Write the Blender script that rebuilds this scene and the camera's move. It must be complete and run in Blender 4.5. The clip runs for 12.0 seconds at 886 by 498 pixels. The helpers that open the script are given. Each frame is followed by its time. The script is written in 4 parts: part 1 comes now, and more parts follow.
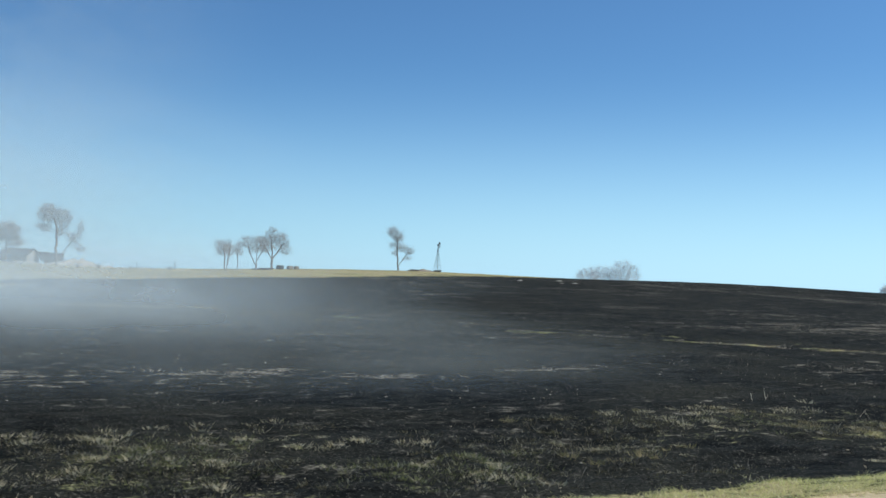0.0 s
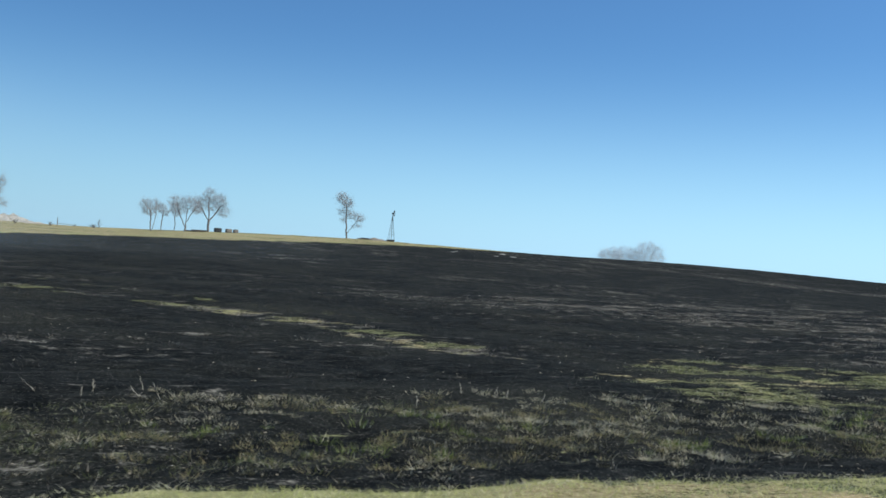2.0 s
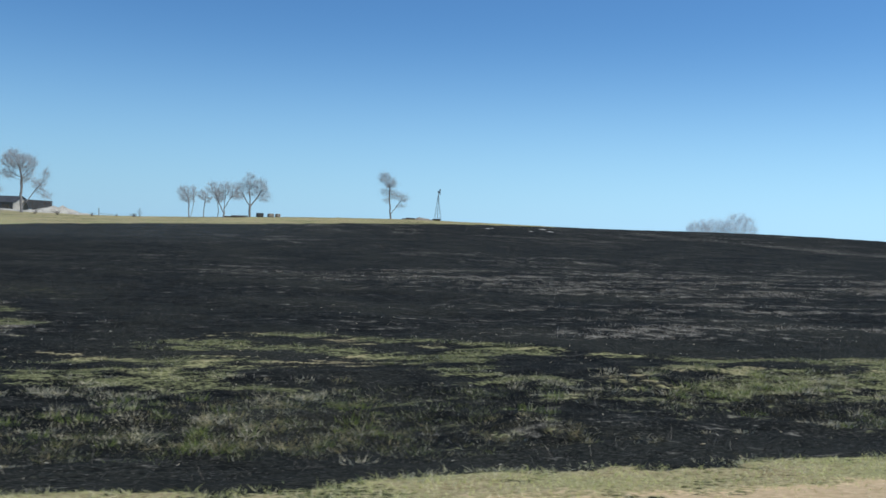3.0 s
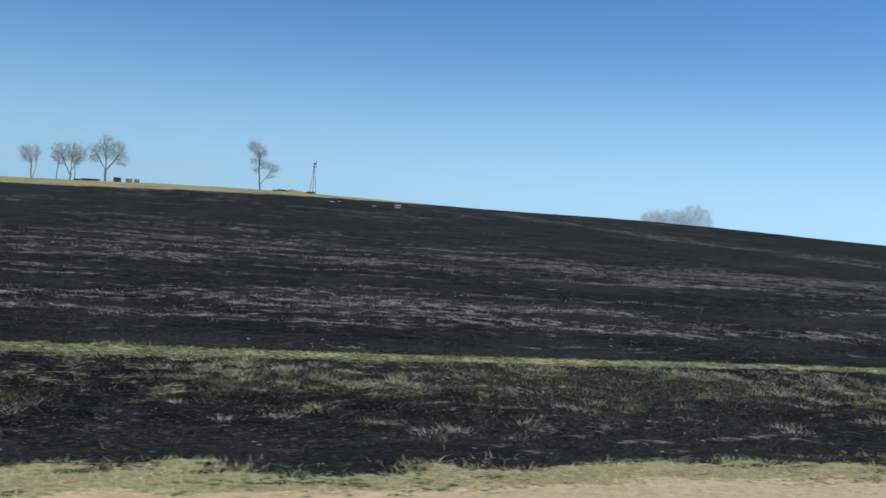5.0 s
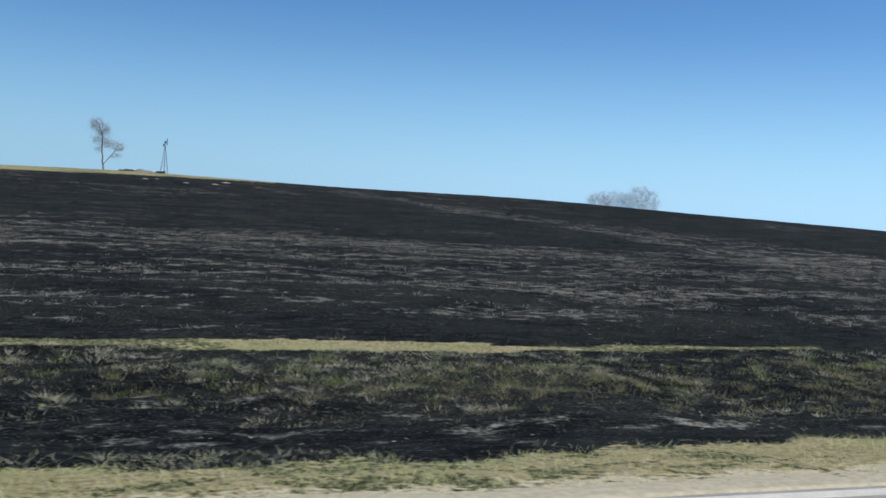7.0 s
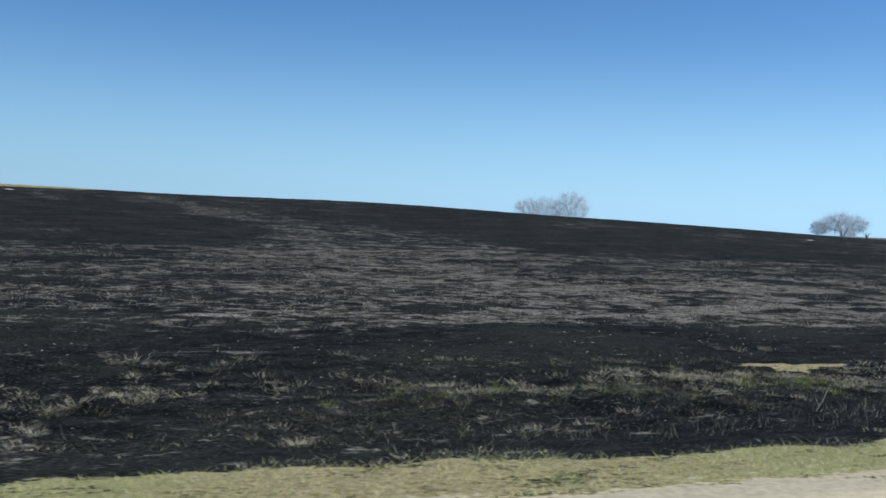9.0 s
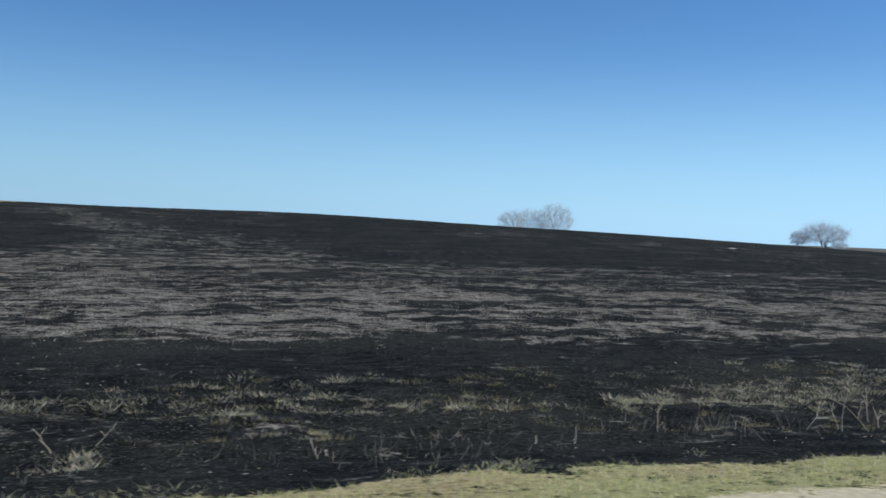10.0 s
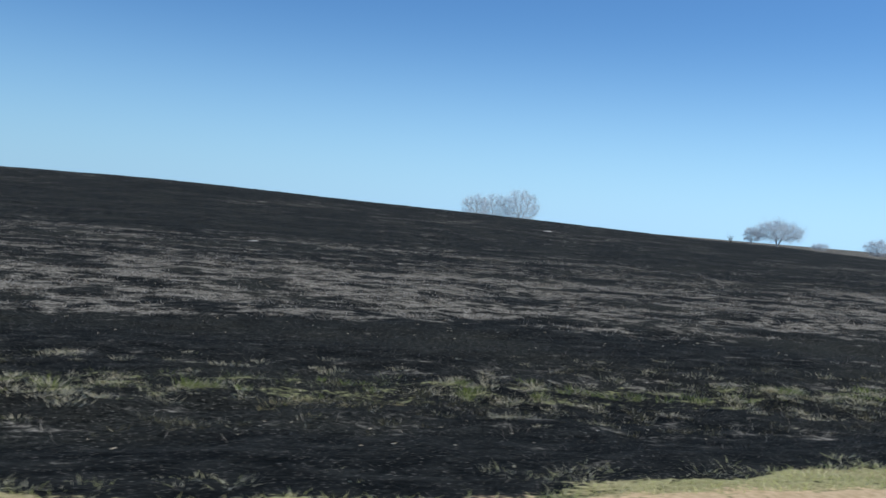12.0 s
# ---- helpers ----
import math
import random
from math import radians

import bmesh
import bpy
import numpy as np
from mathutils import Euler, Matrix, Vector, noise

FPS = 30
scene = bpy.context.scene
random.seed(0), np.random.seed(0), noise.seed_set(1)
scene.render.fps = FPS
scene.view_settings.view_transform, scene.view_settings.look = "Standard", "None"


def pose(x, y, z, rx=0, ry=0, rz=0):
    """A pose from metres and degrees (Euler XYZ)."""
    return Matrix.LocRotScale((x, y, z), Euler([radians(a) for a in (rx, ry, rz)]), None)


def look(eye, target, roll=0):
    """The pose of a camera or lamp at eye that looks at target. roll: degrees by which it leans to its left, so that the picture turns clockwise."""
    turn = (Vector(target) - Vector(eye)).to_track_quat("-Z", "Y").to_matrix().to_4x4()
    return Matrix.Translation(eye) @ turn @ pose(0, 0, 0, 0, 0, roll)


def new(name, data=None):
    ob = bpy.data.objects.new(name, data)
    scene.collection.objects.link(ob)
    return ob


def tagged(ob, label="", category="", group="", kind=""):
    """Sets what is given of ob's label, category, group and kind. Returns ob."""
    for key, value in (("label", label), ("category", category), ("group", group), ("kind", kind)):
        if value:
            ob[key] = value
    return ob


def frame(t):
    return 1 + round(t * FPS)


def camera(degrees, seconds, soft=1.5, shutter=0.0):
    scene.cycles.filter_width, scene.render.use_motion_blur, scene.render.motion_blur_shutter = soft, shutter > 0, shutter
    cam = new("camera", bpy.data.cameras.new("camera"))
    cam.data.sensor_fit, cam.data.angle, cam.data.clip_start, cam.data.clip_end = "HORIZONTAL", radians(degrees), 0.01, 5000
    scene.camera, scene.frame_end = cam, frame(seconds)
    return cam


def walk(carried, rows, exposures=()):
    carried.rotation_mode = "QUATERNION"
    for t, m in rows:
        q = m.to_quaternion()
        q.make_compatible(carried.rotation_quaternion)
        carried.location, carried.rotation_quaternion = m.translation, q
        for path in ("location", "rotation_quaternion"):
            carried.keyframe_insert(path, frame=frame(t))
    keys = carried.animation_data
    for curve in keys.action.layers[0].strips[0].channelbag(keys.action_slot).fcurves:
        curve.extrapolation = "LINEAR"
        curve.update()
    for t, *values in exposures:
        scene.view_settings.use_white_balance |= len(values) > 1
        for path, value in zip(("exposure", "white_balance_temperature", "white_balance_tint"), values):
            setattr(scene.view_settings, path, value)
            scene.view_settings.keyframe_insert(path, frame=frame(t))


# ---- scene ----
# A car drives along a paved country road (along +x, road surface at z = 0) and looks out over a burnt field.
cam = camera(49.7, 12.0, soft=1.55, shutter=0.05)
EYE = 1.6
WAY = [  # seconds, metres along the road, yaw, pitch, roll
    (0, 3.42, -26.76, 2.06, 1.95), (0.1, 4.51, -25.78, 1.82, 1.80), (0.5, 8.87, -22.84, 0.87, 1.61),
    (1, 14.38, -22.42, 0.49, 3.54), (1.5, 19.92, -23.62, 0.77, 5.61), (2, 25.52, -23.76, 0.48, 4.04),
    (2.5, 31.16, -20.70, -0.32, 1.55), (2.7, 33.44, -18.79, -0.68, 1.15), (4.3, 51.87, -17.02, -1.90, 3.61),
    (4.5, 54.21, -17.44, -1.79, 3.77), (5, 60.10, -18.54, -1.95, 4.43), (5.5, 66.02, -19.52, -3.02, 5.19),
    (6, 72.00, -19.59, -2.82, 5.43), (6.5, 78.02, -19.54, -2.38, 5.02), (7, 84.10, -19.59, -2.65, 3.69),
    (7.5, 90.21, -19.96, -2.39, 2.69), (7.7, 92.67, -20.34, -2.30, 2.42), (9.3, 112.64, -21.49, -1.74, 2.62),
    (9.5, 115.17, -21.41, -1.58, 2.49), (10, 121.52, -21.15, -1.09, 2.27), (10.4, 126.64, -20.97, -1.58, 2.13),
    (10.5, 127.93, -20.87, -1.74, 2.27), (11, 134.38, -20.64, -2.20, 2.96), (11.5, 140.88, -20.83, -1.93, 4.23),
    (12, 147.43, -20.91, -1.99, 4.83)]


def heading(x, yaw, pitch, roll):
    yaw, pitch = radians(yaw), radians(pitch)
    way = Vector((-math.sin(yaw) * math.cos(pitch), math.cos(yaw) * math.cos(pitch), math.sin(pitch)))
    eye = Vector((x, 0, EYE))
    return look(eye, eye + way, roll)


walk(cam, [(t, heading(*row)) for t, *row in WAY], exposures=((0, 0.16, 7050, 6), (1.0, 0.18, 7000, 6), (2.7, 0.10, 6600, 7), (4.4, 0.0, 6500, 10), (10.0, 0.0, 6500, 10), (12, 0.06, 6500, 10)))

# ---- light: clear sky, high sun over the road ----
SUN_ELEVATION, SUN_AZIMUTH = radians(46), radians(136)   # azimuth from +y towards +x
world = bpy.data.worlds.new("world")
scene.world = world
world.use_nodes = True
wn = world.node_tree
wn.nodes.clear()
sky = wn.nodes.new("ShaderNodeTexSky")
sky.sky_type, sky.sun_disc = "NISHITA", False
sky.sun_elevation, sky.sun_rotation = SUN_ELEVATION, SUN_AZIMUTH
sky.altitude, sky.air_density, sky.dust_density, sky.ozone_density = 300, 1.0, 0.7, 2.5
bg = wn.nodes.new("ShaderNodeBackground")
bg.inputs["Strength"].default_value = 0.13
wout = wn.nodes.new("ShaderNodeOutputWorld")
deep = wn.nodes.new("ShaderNodeMix")   # clear dry air: a deeper blue
deep.data_type, deep.blend_type = "RGBA", "MULTIPLY"
deep.inputs[0].default_value = 1.0
deep.inputs[7].default_value = (0.40, 0.67, 0.94, 1)
wn.links.new(sky.outputs[0], deep.inputs[6])
# pale haze that thickens towards the horizon
ray = wn.nodes.new("ShaderNodeTexCoord")
axes = wn.nodes.new("ShaderNodeSeparateXYZ")
rise = wn.nodes.new("ShaderNodeMapRange")
rise.interpolation_type = "SMOOTHERSTEP"
rise.inputs["From Min"].default_value, rise.inputs["From Max"].default_value = -0.10, 0.25
rise.inputs["To Min"].default_value, rise.inputs["To Max"].default_value = 0.85, 0.0
haze = wn.nodes.new("ShaderNodeMix")
haze.data_type = "RGBA"
haze.inputs[7].default_value = (3.7, 6.15, 8.6, 1)
wn.links.new(ray.outputs["Generated"], axes.inputs[0])
wn.links.new(axes.outputs["Z"], rise.inputs["Value"])
wn.links.new(rise.outputs[0], haze.inputs[0])
wn.links.new(deep.outputs[2], haze.inputs[6])
# the sky pales slowly towards the sun's side
side = wn.nodes.new("ShaderNodeMapRange")
side.interpolation_type = "SMOOTHSTEP"
side.inputs["From Min"].default_value, side.inputs["From Max"].default_value = -0.3, 1.0
side.inputs["To Min"].default_value, side.inputs["To Max"].default_value = 0.77, 1.17
glare = wn.nodes.new("ShaderNodeVectorMath")
glare.operation = "SCALE"
wn.links.new(axes.outputs["X"], side.inputs["Value"])
wn.links.new(haze.outputs[2], glare.inputs[0])
wn.links.new(side.outputs[0], glare.inputs["Scale"])
wn.links.new(glare.outputs[0], bg.inputs[0])
wn.links.new(bg.outputs[0], wout.inputs[0])
sun_data = bpy.data.lights.new("sun", "SUN")
sun_data.energy, sun_data.angle, sun_data.color = 3.6, radians(0.53), (1.0, 0.95, 0.87)
sun = new("sun", sun_data)
sun_dir = Vector((math.sin(SUN_AZIMUTH) * math.cos(SUN_ELEVATION), math.cos(SUN_AZIMUTH) * math.cos(SUN_ELEVATION), math.sin(SUN_ELEVATION)))
sun.matrix_world = look(sun_dir * 200, (0, 0, 0))


# ---- materials ----
class Graph:
    """A material's node tree with short calls."""

    def __init__(self, name):
        self.mat = bpy.data.materials.new(name)
        self.mat.use_nodes = True
        self.tree = self.mat.node_tree
        self.tree.nodes.clear()
        self.out = self.add("ShaderNodeOutputMaterial")

    def add(self, kind):
        return self.tree.nodes.new(kind)

    def link(self, a, b):
        self.tree.links.new(a, b)

    def feed(self, socket, value):
        if isinstance(value, bpy.types.NodeSocket):
            self.link(value, socket)
        elif isinstance(value, tuple) and len(value) == 3 and socket.type == "RGBA":
            socket.default_value = (*value, 1)
        else:
            socket.default_value = value

    def coords(self, which="Object"):
        return self.add("ShaderNodeTexCoord").outputs[which]

    def scaled(self, vec, s):
        n = self.add("ShaderNodeMapping")
        self.link(vec, n.inputs["Vector"])
        n.inputs["Scale"].default_value = s
        return n.outputs[0]

    def noise(self, vec, scale, detail=3.0, rough=0.55):
        n = self.add("ShaderNodeTexNoise")
        self.link(vec, n.inputs["Vector"])
        n.inputs["Scale"].default_value, n.inputs["Detail"].default_value, n.inputs["Roughness"].default_value = scale, detail, rough
        return n.outputs[0]

    def math(self, op, a, b=0.0, clamp=False):
        n = self.add("ShaderNodeMath")
        n.operation, n.use_clamp = op, clamp
        self.feed(n.inputs[0], a)
        self.feed(n.inputs[1], b)
        return n.outputs[0]

    def step(self, value, low, high):
        n = self.add("ShaderNodeMapRange")
        n.interpolation_type = "SMOOTHSTEP"
        self.feed(n.inputs["Value"], value)
        n.inputs["From Min"].default_value, n.inputs["From Max"].default_value = low, high
        return n.outputs[0]

    def mix(self, fac, a, b):
        n = self.add("ShaderNodeMix")
        n.data_type = "RGBA"
        self.feed(n.inputs[0], fac)
        self.feed(n.inputs[6], a)
        self.feed(n.inputs[7], b)
        return n.outputs[2]

    def attribute(self, name):
        n = self.add("ShaderNodeAttribute")
        n.attribute_name = name
        return n.outputs["Fac"]

    def island(self):
        return self.add("ShaderNodeNewGeometry").outputs["Random Per Island"]

    def bump(self, height, strength, distance):
        n = self.add("ShaderNodeBump")
        n.inputs["Strength"].default_value, n.inputs["Distance"].default_value = strength, distance
        self.link(height, n.inputs["Height"])
        return n.outputs[0]

    def surface(self, color, rough=0.8, normal=None, metallic=0.0, specular=0.3):
        b = self.add("ShaderNodeBsdfPrincipled")
        self.feed(b.inputs["Base Color"], color)
        self.feed(b.inputs["Roughness"], rough)
        b.inputs["Metallic"].default_value = metallic
        b.inputs["Specular IOR Level"].default_value = specular
        if normal:
            self.link(normal, b.inputs["Normal"])
        self.link(b.outputs[0], self.out.inputs[0])
        return self.mat

    def leafy(self, color, rough, share):
        """Thin dry plant matter: part of the light passes through it."""
        b = self.add("ShaderNodeBsdfPrincipled")
        self.feed(b.inputs["Base Color"], color)
        b.inputs["Roughness"].default_value = rough
        b.inputs["Specular IOR Level"].default_value = 0.25
        t = self.add("ShaderNodeBsdfTranslucent")
        self.feed(t.inputs["Color"], color)
        m = self.add("ShaderNodeMixShader")
        m.inputs[0].default_value = share
        self.link(b.outputs[0], m.inputs[1])
        self.link(t.outputs[0], m.inputs[2])
        self.link(m.outputs[0], self.out.inputs[0])
        return self.mat


def make_field():
    """Charred turf with ash, patches of unburnt straw and green, gravel by the road."""
    g = Graph("burnt_field")
    p = g.coords()
    drawn = g.scaled(p, (0.62, 1.0, 1.0))
    broad, mid, fine = g.noise(p, 0.22, 4), g.noise(drawn, 3.1, 5, 0.64), g.noise(p, 15.0, 5, 0.68)
    mixed = g.math("ADD", g.math("MULTIPLY", mid, 0.6), g.math("MULTIPLY", fine, 0.4))
    char = g.mix(g.step(mixed, 0.40, 0.66), (0.0042, 0.0050, 0.0046), (0.0295, 0.0318, 0.0288))
    char = g.mix(g.step(broad, 0.42, 0.68), char, g.mix(g.step(fine, 0.35, 0.65), (0.0080, 0.0088, 0.0070), (0.0425, 0.0440, 0.0360)))
    long = g.noise(g.scaled(p, (0.10, 1.0, 1.0)), 0.85, 5, 0.62)      # swaths drawn out along the road
    patchy = g.noise(p, 2.3, 5, 0.64)
    swath = g.math("ADD", g.math("MULTIPLY", long, 0.16), g.math("MULTIPLY", patchy, 0.38))
    swath = g.math("ADD", swath, g.math("MULTIPLY", mixed, 0.36))
    ash = g.step(g.math("ADD", swath, g.math("MULTIPLY", g.attribute("ash"), 0.12)), 0.51, 0.59)
    col = g.mix(ash, char, g.mix(g.step(fine, 0.38, 0.62), (0.074, 0.069, 0.057), (0.325, 0.304, 0.252)))
    flecks = g.step(g.noise(p, 34.0, 2, 0.6), 0.63, 0.70)              # single bleached stems
    col = g.mix(g.math("MULTIPLY", flecks, 0.55), col, (0.36, 0.34, 0.29))
    straw_col = g.mix(g.step(g.math("ADD", g.math("MULTIPLY", fine, 0.8), g.math("MULTIPLY", mid, 0.2)), 0.36, 0.62), (0.24, 0.19, 0.095), (0.47, 0.40, 0.23))
    straw_col = g.mix(g.math("MULTIPLY", g.step(g.noise(drawn, 0.5, 3), 0.42, 0.62), 0.6), straw_col, (0.33, 0.35, 0.15))
    green_col = g.mix(g.step(fine, 0.36, 0.64), (0.040, 0.045, 0.019), (0.255, 0.260, 0.130))
    pale_sand = g.mix(g.step(fine, 0.3, 0.7), (0.44, 0.385, 0.26), (0.59, 0.525, 0.37))
    sand_col = g.mix(g.attribute("clay"), pale_sand, g.mix(g.step(fine, 0.3, 0.7), (0.44, 0.325, 0.185), (0.63, 0.48, 0.30)))
    ragged = g.math("MULTIPLY", g.math("SUBTRACT", mixed, 0.5), 2.6)
    for name, tint in (("green", green_col), ("straw", straw_col), ("sand", sand_col)):
        col = g.mix(g.step(g.math("ADD", g.attribute(name), ragged), 0.42, 0.62), col, tint)
    smooth_sand = g.math("SUBTRACT", 1.0, g.math("MULTIPLY", g.step(g.attribute("sand"), 0.3, 0.7), 0.8))
    n = g.bump(g.math("MULTIPLY", mixed, smooth_sand), 1.0, 0.08)
    return g.surface(col, 0.95, n, specular=0.04)


def make_blades(name, low, high, third=None, share=0.2, rough=0.7, shade=0.45):
    """Grass blades whose colour changes from blade to blade."""
    g = Graph(name)
    r = g.island()
    col = g.mix(r, low, high)
    if third:
        wild = g.math("FRACT", g.math("MULTIPLY", r, 37.7))
        col = g.mix(g.step(wild, 1 - share - 0.03, 1 - share + 0.03), col, third)
    clump = g.noise(g.coords(), 1.3, 2)
    col = g.mix(g.math("MULTIPLY", g.step(clump, 0.35, 0.7), shade), col, g.mix(0.5, col, (0.05, 0.045, 0.03)))
    return g.leafy(col, rough, 0.5)


def make_bark(name, dark, light):
    g = Graph(name)
    p = g.coords()
    streak = g.noise(g.scaled(p, (6, 6, 1.2)), 2.0, 4, 0.6)
    col = g.mix(g.step(streak, 0.35, 0.65), dark, light)
    col = g.mix(g.math("MULTIPLY", g.island(), 0.5), col, light)
    return g.surface(col, 0.9, g.bump(streak, 0.5, 0.03), specular=0.15)


def make_plain(name, low, high, scale=3.0, rough=0.8, metallic=0.0, bump=0.3, depth=0.02):
    g = Graph(name)
    p = g.coords()
    a, b = g.noise(p, scale, 4, 0.6), g.noise(p, scale * 7, 3, 0.6)
    m = g.math("ADD", g.math("MULTIPLY", a, 0.6), g.math("MULTIPLY", b, 0.4))
    return g.surface(g.mix(g.step(m, 0.34, 0.66), low, high), rough, g.bump(m, bump, depth), metallic)


M_FIELD = make_field()
M_VERGE = make_blades("verge_grass", (0.76, 0.74, 0.34), (0.56, 0.60, 0.22), (0.86, 0.80, 0.50), 0.30, shade=0.4)
M_STRAW = make_blades("straw_blades", (0.56, 0.48, 0.28), (0.44, 0.36, 0.18), (0.28, 0.29, 0.10), 0.25)
M_FRINGE = make_blades("fringe_blades", (0.80, 0.76, 0.44), (0.56, 0.57, 0.25), (0.90, 0.84, 0.62), 0.4, shade=0.15)
M_LUSH = make_blades("lush_blades", (0.34, 0.40, 0.10), (0.13, 0.18, 0.04), (0.74, 0.70, 0.46), 0.2, shade=0.5)
M_GREEN = make_blades("green_blades", (0.085, 0.11, 0.038), (0.29, 0.31, 0.125), (0.64, 0.60, 0.43), 0.24)
M_SINGED = make_blades("singed_blades", (0.20, 0.185, 0.095), (0.065, 0.060, 0.034), (0.62, 0.57, 0.43), 0.2)
M_BLEACHED = make_blades("bleached_blades", (0.80, 0.72, 0.52), (0.60, 0.54, 0.36), (0.24, 0.24, 0.11), 0.2, shade=0.1)
M_SCORCHED = make_blades("scorched_blades", (0.29, 0.245, 0.19), (0.085, 0.070, 0.055), (0.70, 0.63, 0.53), 0.28, shade=0.6)
M_CHARRED = make_blades("charred_stubble", (0.010, 0.010, 0.010), (0.030, 0.027, 0.025), (0.22, 0.20, 0.18), 0.10)
M_STALK = make_blades("bleached_stalk", (0.93, 0.82, 0.62), (0.88, 0.76, 0.56), (0.95, 0.88, 0.72), 0.3, shade=0.0)
M_STEM = make_blades("grey_stem", (0.42, 0.38, 0.33), (0.22, 0.20, 0.17), (0.70, 0.65, 0.55), 0.2, shade=0.2)
M_BARK = make_bark("grey_bark", (0.12, 0.115, 0.112), (0.25, 0.24, 0.235))
M_TWIG = make_bark("twig_bark", (0.26, 0.265, 0.28), (0.42, 0.425, 0.445))
# bark of the far trees, paled and blued: distance haze put into the colour
M_FARTWIG = make_bark("hazed_twig_bark", (0.49, 0.56, 0.605), (0.63, 0.70, 0.755))
M_FARWOOD = make_bark("hazed_bark", (0.36, 0.37, 0.39), (0.48, 0.49, 0.51))
M_ASPHALT = make_plain("asphalt", (0.30, 0.28, 0.24), (0.40, 0.375, 0.325), 4.0, 0.9, 0, 0.5, 0.006)
M_PAINT = make_plain("road_paint", (0.64, 0.59, 0.48), (0.82, 0.77, 0.64), 5.0, 0.7, 0, 0.2, 0.003)
M_STEEL = make_plain("galvanised_steel", (0.10, 0.10, 0.105), (0.20, 0.20, 0.205), 2.0, 0.55, 0.6, 0.2, 0.004)
M_RUST = make_plain("rusty_steel", (0.045, 0.032, 0.026), (0.11, 0.075, 0.055), 3.0, 0.75, 0.3, 0.3, 0.004)
M_TINROOF = make_plain("dark_sheet_roof", (0.035, 0.037, 0.042), (0.075, 0.077, 0.083), 0.8, 0.6, 0.1, 0.2, 0.01)
M_BOARD = make_plain("grey_boards", (0.12, 0.11, 0.10), (0.24, 0.22, 0.20), 1.5, 0.85)
M_SPOIL = make_plain("pale_spoil", (0.26, 0.25, 0.22), (0.48, 0.46, 0.41), 0.9, 0.95, 0, 0.8, 0.10)
M_PALEBOARD = make_plain("pale_weathered_boards", (0.30, 0.29, 0.27), (0.46, 0.45, 0.42), 1.2, 0.9)
M_DARKWOOD = make_plain("dark_wood", (0.030, 0.026, 0.023), (0.085, 0.072, 0.062), 2.0, 0.85)
M_BALE_DARK = make_plain("black_tank", (0.018, 0.019, 0.020), (0.045, 0.046, 0.048), 1.5, 0.5)
M_BALE_GREY = make_plain("weathered_hay", (0.16, 0.14, 0.115), (0.30, 0.265, 0.22), 3.0, 0.95, 0, 0.8, 0.06)
M_ROCK = make_plain("pale_limestone", (0.30, 0.28, 0.25), (0.52, 0.50, 0.46), 2.0, 0.9, 0, 0.8, 0.05)
M_SHRUB = make_bark("shrub_twigs", (0.06, 0.050, 0.042), (0.15, 0.125, 0.105))


# ---- lie of the land ----
def hashed(ix, iy, seed):
    h = (ix.astype(np.int64) * 374761393 + iy.astype(np.int64) * 668265263 + seed * 974634777) & 0xFFFFFFFF
    h = ((h ^ (h >> 13)) * 1274126177) & 0xFFFFFFFF
    return ((h ^ (h >> 16)) & 0xFFFFFF) / float(0xFFFFFF)


def value_noise(x, y, seed):
    ix, iy = np.floor(x), np.floor(y)
    fx, fy = x - ix, y - iy
    fx, fy = fx * fx * (3 - 2 * fx), fy * fy * (3 - 2 * fy)
    a, b = hashed(ix, iy, seed), hashed(ix + 1, iy, seed)
    c, d = hashed(ix, iy + 1, seed), hashed(ix + 1, iy + 1, seed)
    return (a * (1 - fx) + b * fx) * (1 - fy) + (c * (1 - fx) + d * fx) * fy


def fbm(x, y, scale, seed, octaves=4):
    """Noise from 0 to 1 with features about `scale` metres across."""
    total, amp, norm = 0, 1.0, 0
    for k in range(octaves):
        total = total + amp * value_noise(x / scale * 2 ** k + 17.3 * k, y / scale * 2 ** k - 9.1 * k, seed + k)
        norm, amp = norm + amp, amp * 0.5
    return total / norm


SWELLS = [  # height, centre x, centre y, spread x, spread y
    (3.980, 86.6, 189.7, 68.8, 74.7), (2.891, 204.6, 179.3, 69.5, 81.9), (0.917, 158.6, 161.4, 27.8, 100.1),
    (1.709, 352.6, 339.3, 108.4, 97.8), (2.694, -9.0, 204.5, 31.7, 64.1)]


